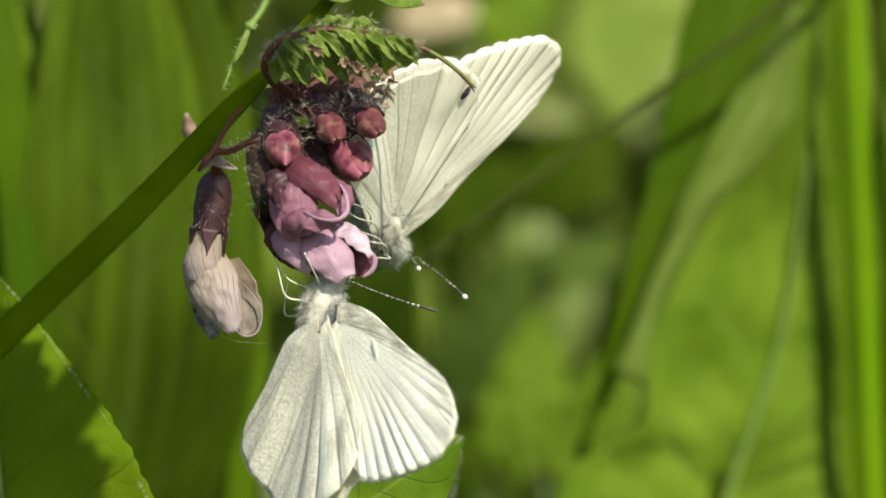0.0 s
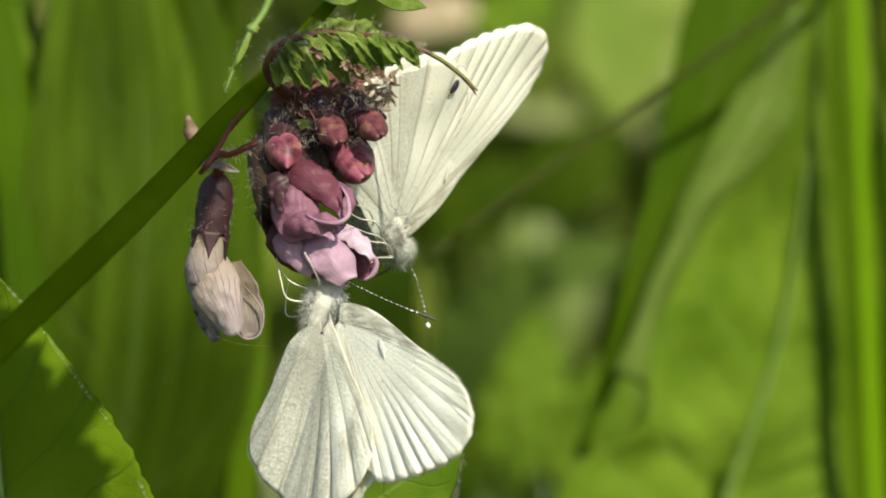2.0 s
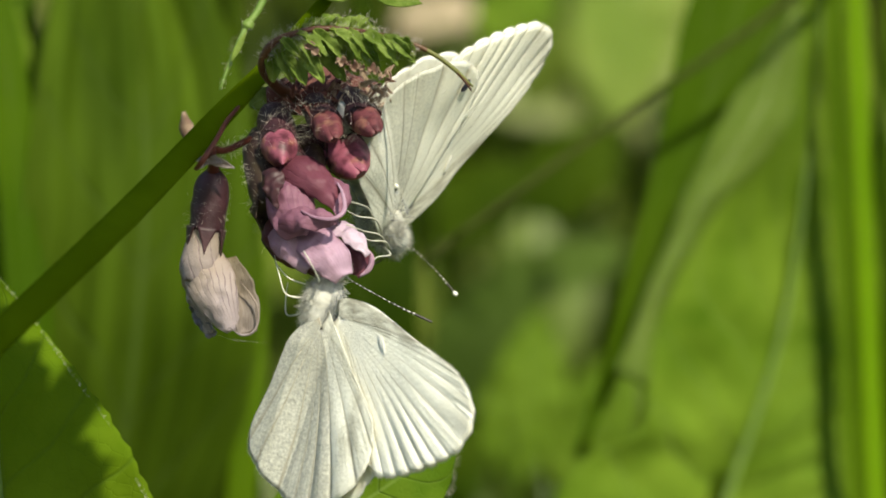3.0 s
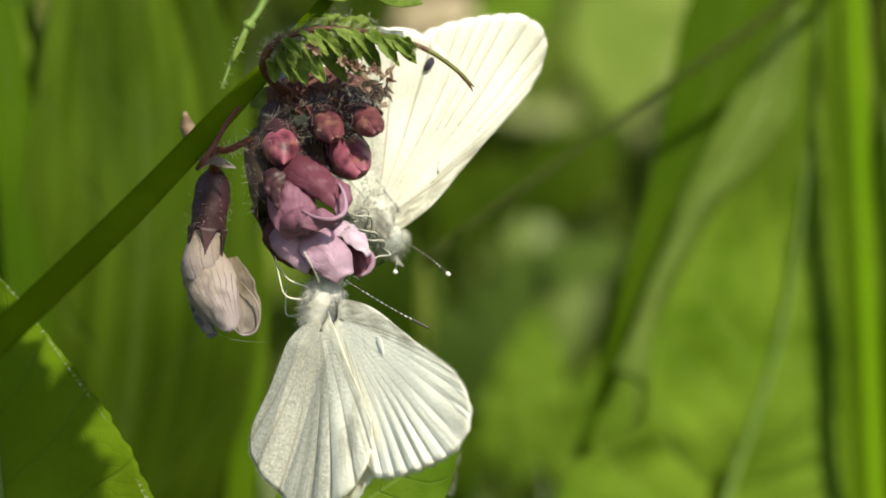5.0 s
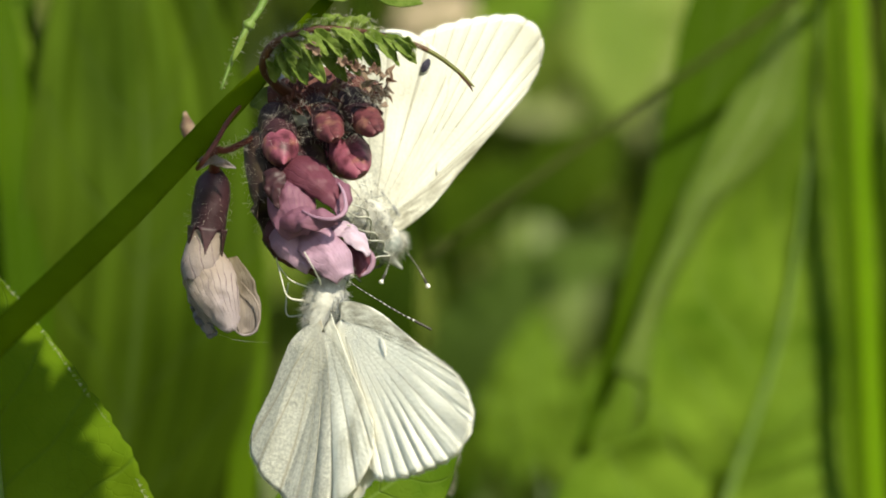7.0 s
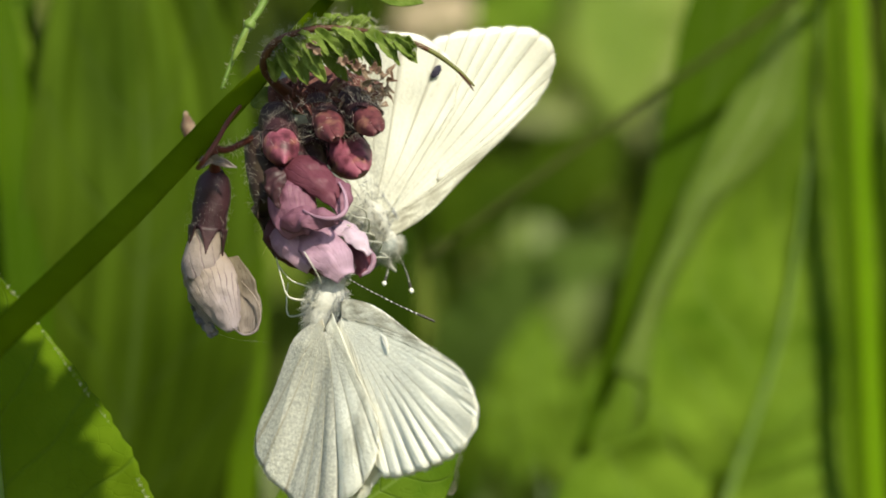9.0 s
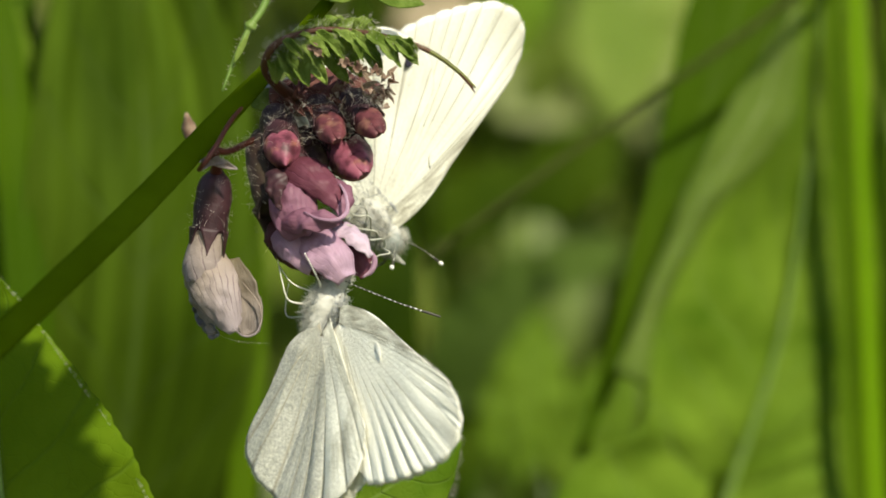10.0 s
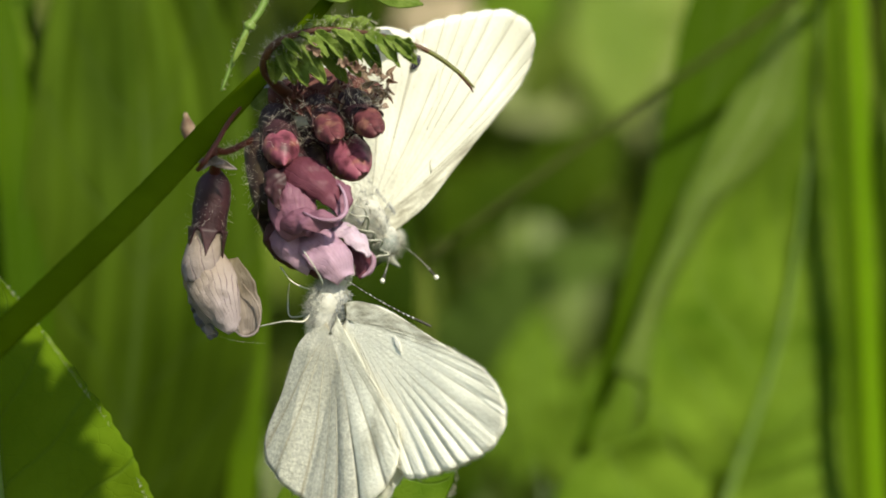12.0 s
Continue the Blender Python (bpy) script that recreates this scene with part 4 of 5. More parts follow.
vpart("petal", blade(P(-14.59, 1.79, -3), P(-11.66, -1.93, -5), 1.35, (-0.15, -1, 0.35), profile=(0.7, 1.0, 0.95, 0.7, 0.25), bulge=1.0, cup=0.8, wave=0.16, seed=3.3, crumple=0.5, nu=22, nv=26, thick=0.12), M_LILAC, f3)
vpart("petal", blade(P(-12.08, 1.78, -4), P(-8.47, -2.51, -6), 1.9, (0.2, -1, 0.25), profile=(0.6, 0.95, 1.0, 1.0, 0.85, 0.45), bulge=1.5, cup=1.2, wave=0.16, seed=0.3, crumple=0.5, nu=22, nv=26, thick=0.12), M_LILAC, f3)
vpart("petal", blade(P(-9.63, 2.28, -3), P(-6.37, -0.44, -5), 1.15, (0.4, -0.8, 0.7), profile=(0.6, 0.95, 1.0, 0.95, 0.7, 0.3), bulge=1.0, cup=0.6, wave=0.16, seed=0.3, crumple=0.5, nu=22, nv=26, thick=0.14), M_BRIGHT, f3)
vpart("petal", blade(P(-8.41, 0.55, -2), P(-6.75, -2.33, -3), 1.15, (0.6, -1, -0.1), profile=(0.7, 1.0, 1.0, 0.9, 0.45), bulge=0.9, cup=0.8, wave=0.16, seed=0.3, crumple=0.5, nu=22, nv=26, thick=0.12), M_ROSE, f3)
vpart("petal", tube([P(-6.63, 0.05, -4), P(-6.09, -0.84, -4), P(-6.34, -1.83, -4), P(-7.13, -2.43, -4)], (0.00012, 0.00025, 0.00025, 0.0001), 14, 8), M_LILAC, f3)
vpart("keel", blade(P(-12.73, 0.80, 1), P(-8.92, -2.46, 1), 1.8, (0, -1, -0.2), profile=(0.8, 1.0, 1.0, 0.9, 0.6), bulge=0.8, cup=1.2, crumple=0.5, nu=22, nv=26, thick=0.12), M_ROSE, f3)

# withered hanging flower
w = calyx(P(-19.95, 7.00, -3), P(-20.65, 1.54, -3), 1.58, M_CALYX, seed=31, hair=170, tooth=2.4, fuzz=0.9, fine=0.007)
vpart("pedicel", tube([P(-20.20, 8.72, -6), P(-19.95, 7.70, -5), P(-20.05, 6.60, -3)], (0.0005, 0.0004, 0.0006), 8, 8), M_STALK_RED, w)
for x0, z0, x1, z1 in ((365, 280, 352, 292), (385, 290, 425, 300), (375, 285, 360, 305), (380, 288, 405, 292)):
    a = P((x0 - 784) / 20, (441 - z0) / 20, -6)
    b = P((x1 - 784) / 20, (441 - z1) / 20, -7)
    vpart("bract", blade(a, b, 0.5, (0, -1, 0.3), profile=(0.6, 1.0, 0.6, 0.05), crumple=0.4, fold=0.3, thick=0.06, nu=10, nv=12), M_PALE, w)
vpart("petal_tube", tube([P(-20.50, 2.78, -3), P(-20.85, 0.55, -3), P(-21.29, -1.44, -3), P(-21.44, -2.93, -3)], (0.0013, 0.0015, 0.0017, 0.0012), 14, 16, lumps=0.08), M_PALE, w)
vpart("petal", blade(P(-21.58, 0.25, -2.2), P(-18.37, -7.26, -5), 2.2, (-0.15, -1, 0.2), profile=(0.45, 0.85, 1.0, 1.0, 0.85, 0.6, 0.15), bulge=1.5, cup=1.3, wave=0.12, crumple=0.5, nu=22, nv=26, thick=0.12), M_PALE, w)
vpart("petal", blade(P(-18.68, -0.84, -2.5), P(-17.03, -7.48, -4), 1.35, (0.3, -1, 0.1), profile=(0.45, 0.75, 1.0, 1.05, 0.95, 0.55), bulge=0.4, cup=-0.8, wave=0.1, crumple=0.5, nu=22, nv=26, thick=0.14), M_AMBER, w)
vpart("petal", tube([P(-17.63, -2.92, -4), P(-16.40, -4.40, -5), P(-15.95, -5.88, -5), P(-16.40, -7.26, -5), P(-17.48, -7.56, -5), P(-18.42, -6.85, -6)], (0.00005, 0.00008, 0.00010, 0.00011, 0.00009, 0.00005), 24, 7), M_PALE, w)
vpart("petal", blade(P(-22.39, -1.45, -1), P(-20.60, -7.55, 0), 1.1, (-0.6, -1, 0), profile=(0.7, 1.0, 0.9, 0.6, 0.3), wave=0.15, crumple=0.5, nu=22, nv=26, thick=0.1), M_PALE, w)
vpart("petal", blade(P(-21.95, -4.95, 0), P(-20.30, -7.85, 0), 0.7, (-0.2, -1, 0), profile=(0.5, 1.0, 0.9, 0.5), wave=0.3, crumple=0.5, nu=22, nv=26, thick=0.1), M_GREYPETAL, w)
vpart("silk_thread", tube([P(-20.6, -7.2, -3), P(-18.2, -8.0, -4), P(-15.2, -8.25, -4)], (0.000005, 0.000004), 12, 5), M_HAIR, w)
# small bud behind the stem
vpart("flower_bud", tube([P(-22.50, 9.32, 17), P(-23.39, 10.73, 17), P(-23.70, 12.52, 16)], (0.0004, 0.00075, 0.0007, 0.0002), 12, 10, lumps=0.25), M_BRACT, stalk)

# low leaf of the vetch behind the lower butterfly
low_leaf = vpart("leaf", blade(P(-15.80, -29.05, 16), P(1.45, -17.32, 15), 5.8, (0.45, -1, 0.25), profile=(0.3, 0.75, 0.95, 1.0, 1.0, 0.95, 0.8, 0.5, 0.05), bulge=1.0, fold=0.6, wave=0.2, thick=0.15, nu=24, nv=30), M_DOCK)
vpart("hairs", hairs([P(-2.28, -18.61, 15), P(0.31, -17.57, 15), P(1.45, -17.57, 15), P(1.14, -20.17, 15), P(0.62, -23.02, 15)], (0.0001, 0.0001), 260, 0.6 * MM, seed=41, width=0.010), M_HAIR, low_leaf)
vpart("leaf_stalk", tube([P(-80, -160, 5), P(-45, -90, 12), P(-17.88, -29.57, 16), P(-15.28, -27.91, 16)], (0.0009, 0.0008, 0.0005), 20, 8), M_STEM, low_leaf)

# ---- the butterflies ----
# The butterfly's own space: x towards the head, z towards the back, wings closed over the back in the plane y = 0; millimetres.
FORE = [(0.4, 0.6), (1.8, 1.1), (4.6, 1.15), (7.6, 0.65), (11.0, -0.15), (14.6, -1.0), (17.6, -1.6), (19.6, -2.3), (21.3, -3.4), (22.4, -4.8), (22.6, -6.2), (22.1, -7.6), (21.1, -8.7), (19.6, -9.7), (17.7, -10.8), (15.5, -11.8), (13.4, -12.4), (11.4, -12.0), (7.6, -9.6), (4.0, -6.0), (0.6, -1.6)]
FORE_VEINS = [(12.7, -0.4), (17.1, -1.4), (19.5, -2.2), (21.4, -3.5), (22.5, -5.2), (22.3, -7.2), (21.0, -8.7), (19.7, -9.6), (18.4, -10.4), (16.9, -11.2), (15.3, -11.9), (13.8, -12.3), (12.3, -12.3)]
FORE_STARTS = (0.16, 0.30, 0.34, 0.55, 0.62, 0.46, 0.44, 0.42, 0.40, 0.34, 0.26, 0.14, 0.10)
FORE_DEEP = (0.05, 0.12, 0.25, 0.35, 0.55, 0.75, 1.0, 1.0, 1.05, 1.1, 1.1, 1.0, 0.7, 0.2)
HIND = [(0.2, -0.4), (1.4, -1.4), (3.3, -2.8), (5.4, -4.4), (7.7, -6.0), (9.7, -7.4), (10.9, -8.6), (11.6, -10.2), (11.8, -11.6), (11.4, -13.2), (10.3, -14.8), (8.3, -16.2), (5.6, -17.1), (3.0, -17.3), (0.6, -16.4), (-1.5, -15.2), (-2.9, -14.2), (-3.6, -12.9), (-3.5, -11.2), (-2.9, -8.6), (-2.6, -6.4), (-2.4, -4.3), (-2.0, -2.6), (-1.0, -0.8)]
HIND_VEINS = [(10.2, -7.8), (11.5, -10.4), (11.1, -13.7), (8.4, -16.2), (5.6, -17.1), (3.9, -17.3), (1.3, -16.7), (-1.3, -15.3), (-3.3, -13.7)]
HIND_STARTS = (0.93, 0.50, 0.42, 0.06, 0.36, 0.30, 0.12, 0.22, 0.2)
HIND_DEEP = (0.0, 0.4, 0.8, 1.3, 2.0, 0.45, 0.45, 0.35, 0.3, 0.2)


def wing(outline, ends, starts, deep, root, side, depth, ripple, camber, hug=0.0, flat=0.2):
    """A wing as a fan of ribs from its root, one cell between each two veins: swollen between the veins, sunk along them, scalloped at its edge."""
    curve = spline([Vector((a, b, 0)) for a, b in outline], 200)
    hub = Vector((*root, 0))
    stops = [0] + [min(range(201), key=lambda i: (curve[i] - Vector((a, b, 0))).length) for a, b in ends] + [200]
    cells = len(stops) - 1

    def fn(u, v):
        k = level(stops, u)
        i = min(int(k), 199)
        e = curve[i].lerp(curve[i + 1], k - i)
        cell = min(int(u * cells), cells - 1)
        inside = u * cells - cell
        arch = math.sin(math.pi * inside)
        p = hub + (e - hub) * (0.02 + 0.98 * v) * (1 - 0.007 * (1 - arch) * v ** 10)
        way = (e - hub).normalized()
        grow = min(1.0, max(0.0, (v - flat) / (0.92 - flat)))
        p += Vector((-way.y, way.x, 0)) * 0.35 * min(1.0, (e - hub).length / 14) ** 3 * math.sin(math.pi * v)          # ribs bow a little towards the rear
        swell = ripple * deep[cell] * (arch ** 0.75 - 0.5) * (0.04 + grow * grow * (3 - 2 * grow)) * min(1, 10 * (1 - u))
        swell += ripple * 0.15 * deep[cell] * math.sin(2 * math.pi * inside + 1.3 * cell) * v ** 3
        swell += ripple * 0.10 * math.sin(u * 190 + 3 * math.sin(v * 5 + u * 30)) * v ** 3
        bow = camber * math.sin(math.pi * min(v, 1) * 0.5) ** 2 + 0.25 * noise.noise(Vector((p.x * 0.16, p.y * 0.16, side)))
        bow += hug * min(1.0, max(0.0, (1.6 - p.x) / 2.4)) * min(1.0, max(0.0, (-0.9 - p.y - 0.5 * max(p.x, 0.0)) / 3.0))
        return Vector((p.y, side * (depth + swell + bow), p.x)) * MM
    ribs = []
    for k in range(1, cells):
        u, start = k / cells, starts[k - 1]
        lift = Vector((0, side * 0.012 * MM, 0))
        ribs.append(tube([fn(u, start + (0.985 - start) * j / 9) + lift for j in range(10)], (0.000045, 0.00005, 0.00004, 0.000025), 18, 6))
    fringe = bmesh.new()
    fr = random.Random(int(depth * 100))
    middle = fn(0.5, 0.5)
    for k in range(900):
        p = fn(fr.uniform(1.2 / cells, 0.97), 0.995)
        out = (p - middle).normalized() + Vector((fr.uniform(-0.5, 0.5), fr.uniform(-0.3, 0.3), fr.uniform(-0.5, 0.5)))
        spike(fringe, p, out * fr.uniform(0.12, 0.30) * MM, 0.000012)
    bm = sheet(fn, cells * 16, 30, 0.06 * MM)
    bm.normal_update()
    for f in bm.faces:
        f.material_index = 1 if f.normal.y * side < 0 else 0
    return bm, ribs, fringe


def butterfly(name, label, m0, legs, spot, size=1.0, rear=1.0, lift=0.0, forward=0.0, drop=False):
    ob = new(name)
    ob.empty_display_size = 0.01
    ob.matrix_basis = m0
    tagged(ob, label, "butterfly", "butterflies on the vetch")
    # body
    thorax = part("thorax", tube([(2.2 * MM, 0, -1.4 * MM), (0.9 * MM, 0, -1.6 * MM), (-0.7 * MM, 0, -1.7 * MM), (-2.7 * MM, 0, -1.5 * MM)], (0.0009, 0.0014, 0.0016, 0.0014, 0.0009), 16, 16, lumps=0.12), M_BODY, ob)
    bm = bmesh.new()
    tr = random.Random(5)
    for k in range(1700):
        x, a = tr.uniform(-2.2, 2.4), tr.uniform(2.7, 6.7) if k % 8 else tr.uniform(0, 2 * math.pi)
        r = 1.5 * (1 - ((x - 0.1) / 3.3) ** 2)
        out = Vector((0, math.cos(a), math.sin(a)))
        spike(bm, Vector((x, out.y * r, -1.5 + out.z * r)) * MM, (out * 0.7 + Vector((tr.uniform(-1.1, 0.4), tr.uniform(-0.4, 0.4), tr.uniform(-0.4, 0.4)))) * tr.uniform(0.5, 1.1) * MM, 0.000018)
    part("fur", bm, [M_FUR], thorax)
    back = bmesh.new()
    for k in range(200):
        x, a = tr.uniform(-1.6, 1.6), tr.uniform(1.1, 2.0)
        out = Vector((0, math.cos(a), math.sin(a)))
        spike(back, Vector((x, out.y * 1.7, -1.5 + out.z * 1.8)) * MM, (out * 0.5 + Vector((tr.uniform(-1.1, 0.1), tr.uniform(-0.2, 0.2), 0))) * 0.5 * MM, 0.000022)
    part("back_fur", back, M_DARKFUR, thorax)
    under = bmesh.new()
    for k in range(420):
        x, a = tr.uniform(-2.6, 2.2), tr.uniform(3.3, 6.1)
        out = Vector((0, math.cos(a), math.sin(a)))
        r = 1.5 * (1 - ((x - 0.1) / 3.3) ** 2)
        spike(under, Vector((x, out.y * r, -1.5 + out.z * r)) * MM, (out * 0.6 + Vector((tr.uniform(-0.9, 0.5), tr.uniform(-0.5, 0.5), tr.uniform(-0.4, 0.4)))) * tr.uniform(0.5, 1.0) * MM, 0.00003)
    part("belly_fur", under, M_FUR, thorax)
    if drop:
        flank = bmesh.new()
        for k in range(80):
            x, a = tr.uniform(-2.8, 2.4), tr.uniform(2.2, 4.4)
            out = Vector((0, math.cos(a), math.sin(a)))
            r = 1.8 * (1 - ((x + 0.5) / 4.0) ** 2)
            spike(flank, Vector((x, out.y * r, -1.5 + out.z * r)) * MM, (out * 0.6 + Vector((tr.uniform(-1.2, 0.6), tr.uniform(-0.5, 0.5), tr.uniform(-0.6, 0.6)))) * tr.uniform(0.6, 1.1) * MM, 0.00003)
        part("flank_fur", flank, M_DARKFUR, thorax)
    rings = tuple(0.00085 * q for q in (1.0, 1.12, 1.0, 1.15, 1.02, 1.15, 1.02, 1.12, 0.98, 1.05, 0.88, 0.9, 0.7, 0.5, 0.2))
    belly = part("abdomen", tube([(-2.6 * MM, 0, -1.5 * MM), (-6 * MM, 0, -1.7 * MM), (-10 * MM, 0, -1.4 * MM), (-13.2 * MM, 0, -0.6 * MM)], rings, 56, 14), M_DARKFUR, ob)
    head = part("head", tube([(1.7 * MM, 0, -1.3 * MM), (2.6 * MM, 0, -1.4 * MM), (3.4 * MM, 0, -1.55 * MM), (3.9 * MM, 0, -1.65 * MM)], (0.0008, 0.0010, 0.0010, 0.0003), 12, 14, lumps=0.15), M_BODY, ob)
    hb = bmesh.new()
    for k in range(760):
        d = Vector((tr.uniform(-0.5, 1), tr.gauss(0, 1), tr.gauss(0, 1))).normalized()
        spike(hb, Vector((2.8, 0, -1.45)) * MM + d * 0.0009, (d + Vector((0.5, 0, 0))) * tr.uniform(0.0004, 0.0008), 0.000016)
    part("head_fur", hb, M_FUR, head)
    for s in (-1, 1):
        eye = bmesh.new()
        bmesh.ops.create_uvsphere(eye, u_segments=16, v_segments=10, radius=0.00074)
        eye.transform(Matrix.Translation((2.9 * MM, 0.68 * s * MM, -1.5 * MM)) @ Matrix.Diagonal((1.0, 0.75, 1.15, 1)))
        part("eye", eye, M_EYE, head)
        part("palp", tube([(3.2 * MM, 0.3 * s * MM, -1.9 * MM), (4.0 * MM, 0.35 * s * MM, -2.0 * MM), (4.9 * MM, 0.4 * s * MM, -1.8 * MM)], (0.00022, 0.0003, 0.00006), 8, 7), M_FUR, head)
    part("proboscis", tube([(3.3 * MM, 0, -2.0 * MM), (3.8 * MM, 0, -2.8 * MM), (3.4 * MM, 0, -3.8 * MM)], (0.00010, 0.00009, 0.00006), 10, 6), M_ANT_DARK, head)
    # wings
    wings = {}
    for s, tag in ((1, "left"), (-1, "right")):
        rear_bm, rear_ribs, rear_fringe = wing([(a * size * rear, b * size * rear) for a, b in HIND], HIND_VEINS, HIND_STARTS, HIND_DEEP, (0.2, -2.0), s, 0.55, 0.17, 0.05, 1.30)
        fore_bm, fore_ribs, fore_fringe = wing([(a * size, b * size) for a, b in FORE], FORE_VEINS, FORE_STARTS, FORE_DEEP, (1.2, -0.7), s, 0.12, 0.18, 0.04, flat=0.42)
        hw = part("hindwing", rear_bm, [M_HIND_PALE if drop else M_HIND_UNDER, M_HIND_UPPER], ob)
        fw = part("forewing", fore_bm, [M_FORE_UNDER, M_FORE_UPPER], ob)
        for owner, ribs, edge in ((hw, rear_ribs, rear_fringe), (fw, fore_ribs, fore_fringe)):
            part("fringe", edge, M_FUR, owner)
            for rib in ribs:
                part("vein", rib, M_VEIN, owner)
        hw.matrix_basis = pose(0, 0, 0, 0, forward, 0)
        wings[tag] = (fw, hw)
        mark = part("wing_mark", blade(Vector((-1.0, s * 0.24, 7.4)) * MM, Vector((-2.3, s * 0.24, 8.9)) * MM, 0.24, (0, s, 0), thick=0.05, nu=6, nv=8), M_TIP, fw)
    if spot:
        part("dark_spot", blade(Vector((-11.8, -0.84, 9.9)) * MM, Vector((-12.6, -0.84, 11.0)) * MM, 0.38, (0, -1, 0), profile=(0.3, 0.9, 1.0, 0.9, 0.3), bulge=0.08, thick=0.08, nu=8, nv=10), M_SPOT, wings["right"][1])
    for piece in (thorax, belly, head):
        piece.matrix_basis = Matrix.Translation((-2.3 * MM if drop else 0, 0, lift * MM)) @ Matrix.Scale(1.28 if drop else 1.05, 4)
    # feelers
    feelers = []
    for s in (1, -1):
        L = 8.0 if drop else 9.6
        bm = tube([(0, 0, 0), (L * 0.3 * MM, 0, 0.22 * MM), (L * 0.65 * MM, 0, 0.25 * MM), (L * MM, 0, 0)], (0.00005, 0.000042, 0.00004, 0.00004, 0.00004, 0.000042, 0.00005, 0.00006, 0.00013, 0.00011), 76, 8,
                  marks=lambda q: 1 if q > 0.84 or int(q * 63) % (4 if drop else 3) else 0)
        f = part("antenna", bm, [M_ANT_LIGHT, M_ANT_DARK], ob)
        if drop:
            knob = bmesh.new()
            bmesh.ops.create_uvsphere(knob, u_segments=12, v_segments=8, radius=0.00021)
            knob.transform(Matrix.Translation((L * MM, 0, 0)) @ Matrix.Diagonal((1.35, 1, 1, 1)))
            part("club", knob, M_TIP, f, "pale drop at the feeler's end")
        f.matrix_basis = Matrix.Translation(Vector((1.4 if drop else 3.0, 0.35 * s, -0.9 + lift)) * MM)
        feelers.append(f)
    # legs: given as places in the meadow at the resting pose
    made = []
    inv = m0.inverted()
    for root, *joints in legs:
        pts = [Vector(root) * MM] + [inv @ j for j in joints]
        bm = tube([p - pts[0] for p in pts], (0.00010, 0.000085, 0.000065, 0.000055, 0.00005), 24, 7)
        leg = part("leg", bm, M_LEG, ob)
        leg.matrix_basis = Matrix.Translation(pts[0])
        made.append((leg, pts[0], pts[-1] - pts[0], joints[-1]))
    return ob, wings, feelers, made


def resting(x, z, turn, lean, depth):
    """The lower butterfly: its wing root, the turn of its body from upright and how far its closed wings lean towards the camera."""
    a, b = radians(turn), radians(lean)
    head = Vector((math.sin(a), 0, math.cos(a)))
    back = Vector((math.cos(a), 0, -math.sin(a))) * math.cos(b) + Vector((0, -1, 0)) * math.sin(b)
    m = Matrix((head, back.cross(head), back)).transposed().to_4x4()
    m.translation = P(x, z, depth)
    return m


def hanging(x, z, rise, lean, depth):
    """The upper butterfly: the root of its front wing edge, the rise of that edge and the lean of the wings about it."""
    a, b = radians(rise), radians(lean)
    edge = Vector((math.cos(a), 0, math.sin(a)))
    rear = Vector((-math.sin(a), 0, math.cos(a))) * math.cos(b) + Vector((0, -1, 0)) * math.sin(b)
    back = edge * 0.959 - rear * 0.282
    head = edge * -0.282 - rear * 0.959
    m = Matrix((head, back.cross(head), back)).transposed().to_4x4()
    m.translation = P(x, z, depth) - m.to_3x3() @ Vector((0.9, 0, 3.2)) * MM
    return m


LOWER = [  # seconds, place of the wing root, turn, lean
    (0, -9.65, -5.34, 20.5, 53.7),
    (0.5, -9.82, -5.66, 22.9, 55.8),
    (1.0, -9.79, -5.28, 20.2, 53.3),
    (1.5, -9.59, -5.18, 17.0, 50.8),
    (2.0, -9.50, -5.40, 17.8, 50.8),
    (2.5, -9.50, -5.32, 18.0, 51.0),
    (3.0, -9.53, -5.02, 17.7, 50.6),
    (5.0, -9.60, -5.16, 17.1, 51.4),
    (5.5, -9.50, -5.22, 17.5, 50.0),
    (6.0, -9.42, -5.29, 16.7, 50.5),
    (6.5, -9.42, -5.29, 16.7, 50.5),
    (7.0, -9.37, -5.26, 17.8, 51.2),
    (9.0, -9.30, -5.14, 16.1, 51.0),
    (9.5, -9.36, -5.28, 15.5, 50.7),
    (10.0, -9.44, -5.62, 19.6, 53.3),
    (10.2, -9.08, -5.61, 15.5, 45.2),
    (10.5, -9.02, -5.66, 15.6, 44.8),
    (11.0, -8.96, -5.42, 15.3, 44.7),
    (11.5, -8.94, -5.03, 14.6, 45.6),
    (12.0, -8.97, -5.34, 13.1, 45.3),
]
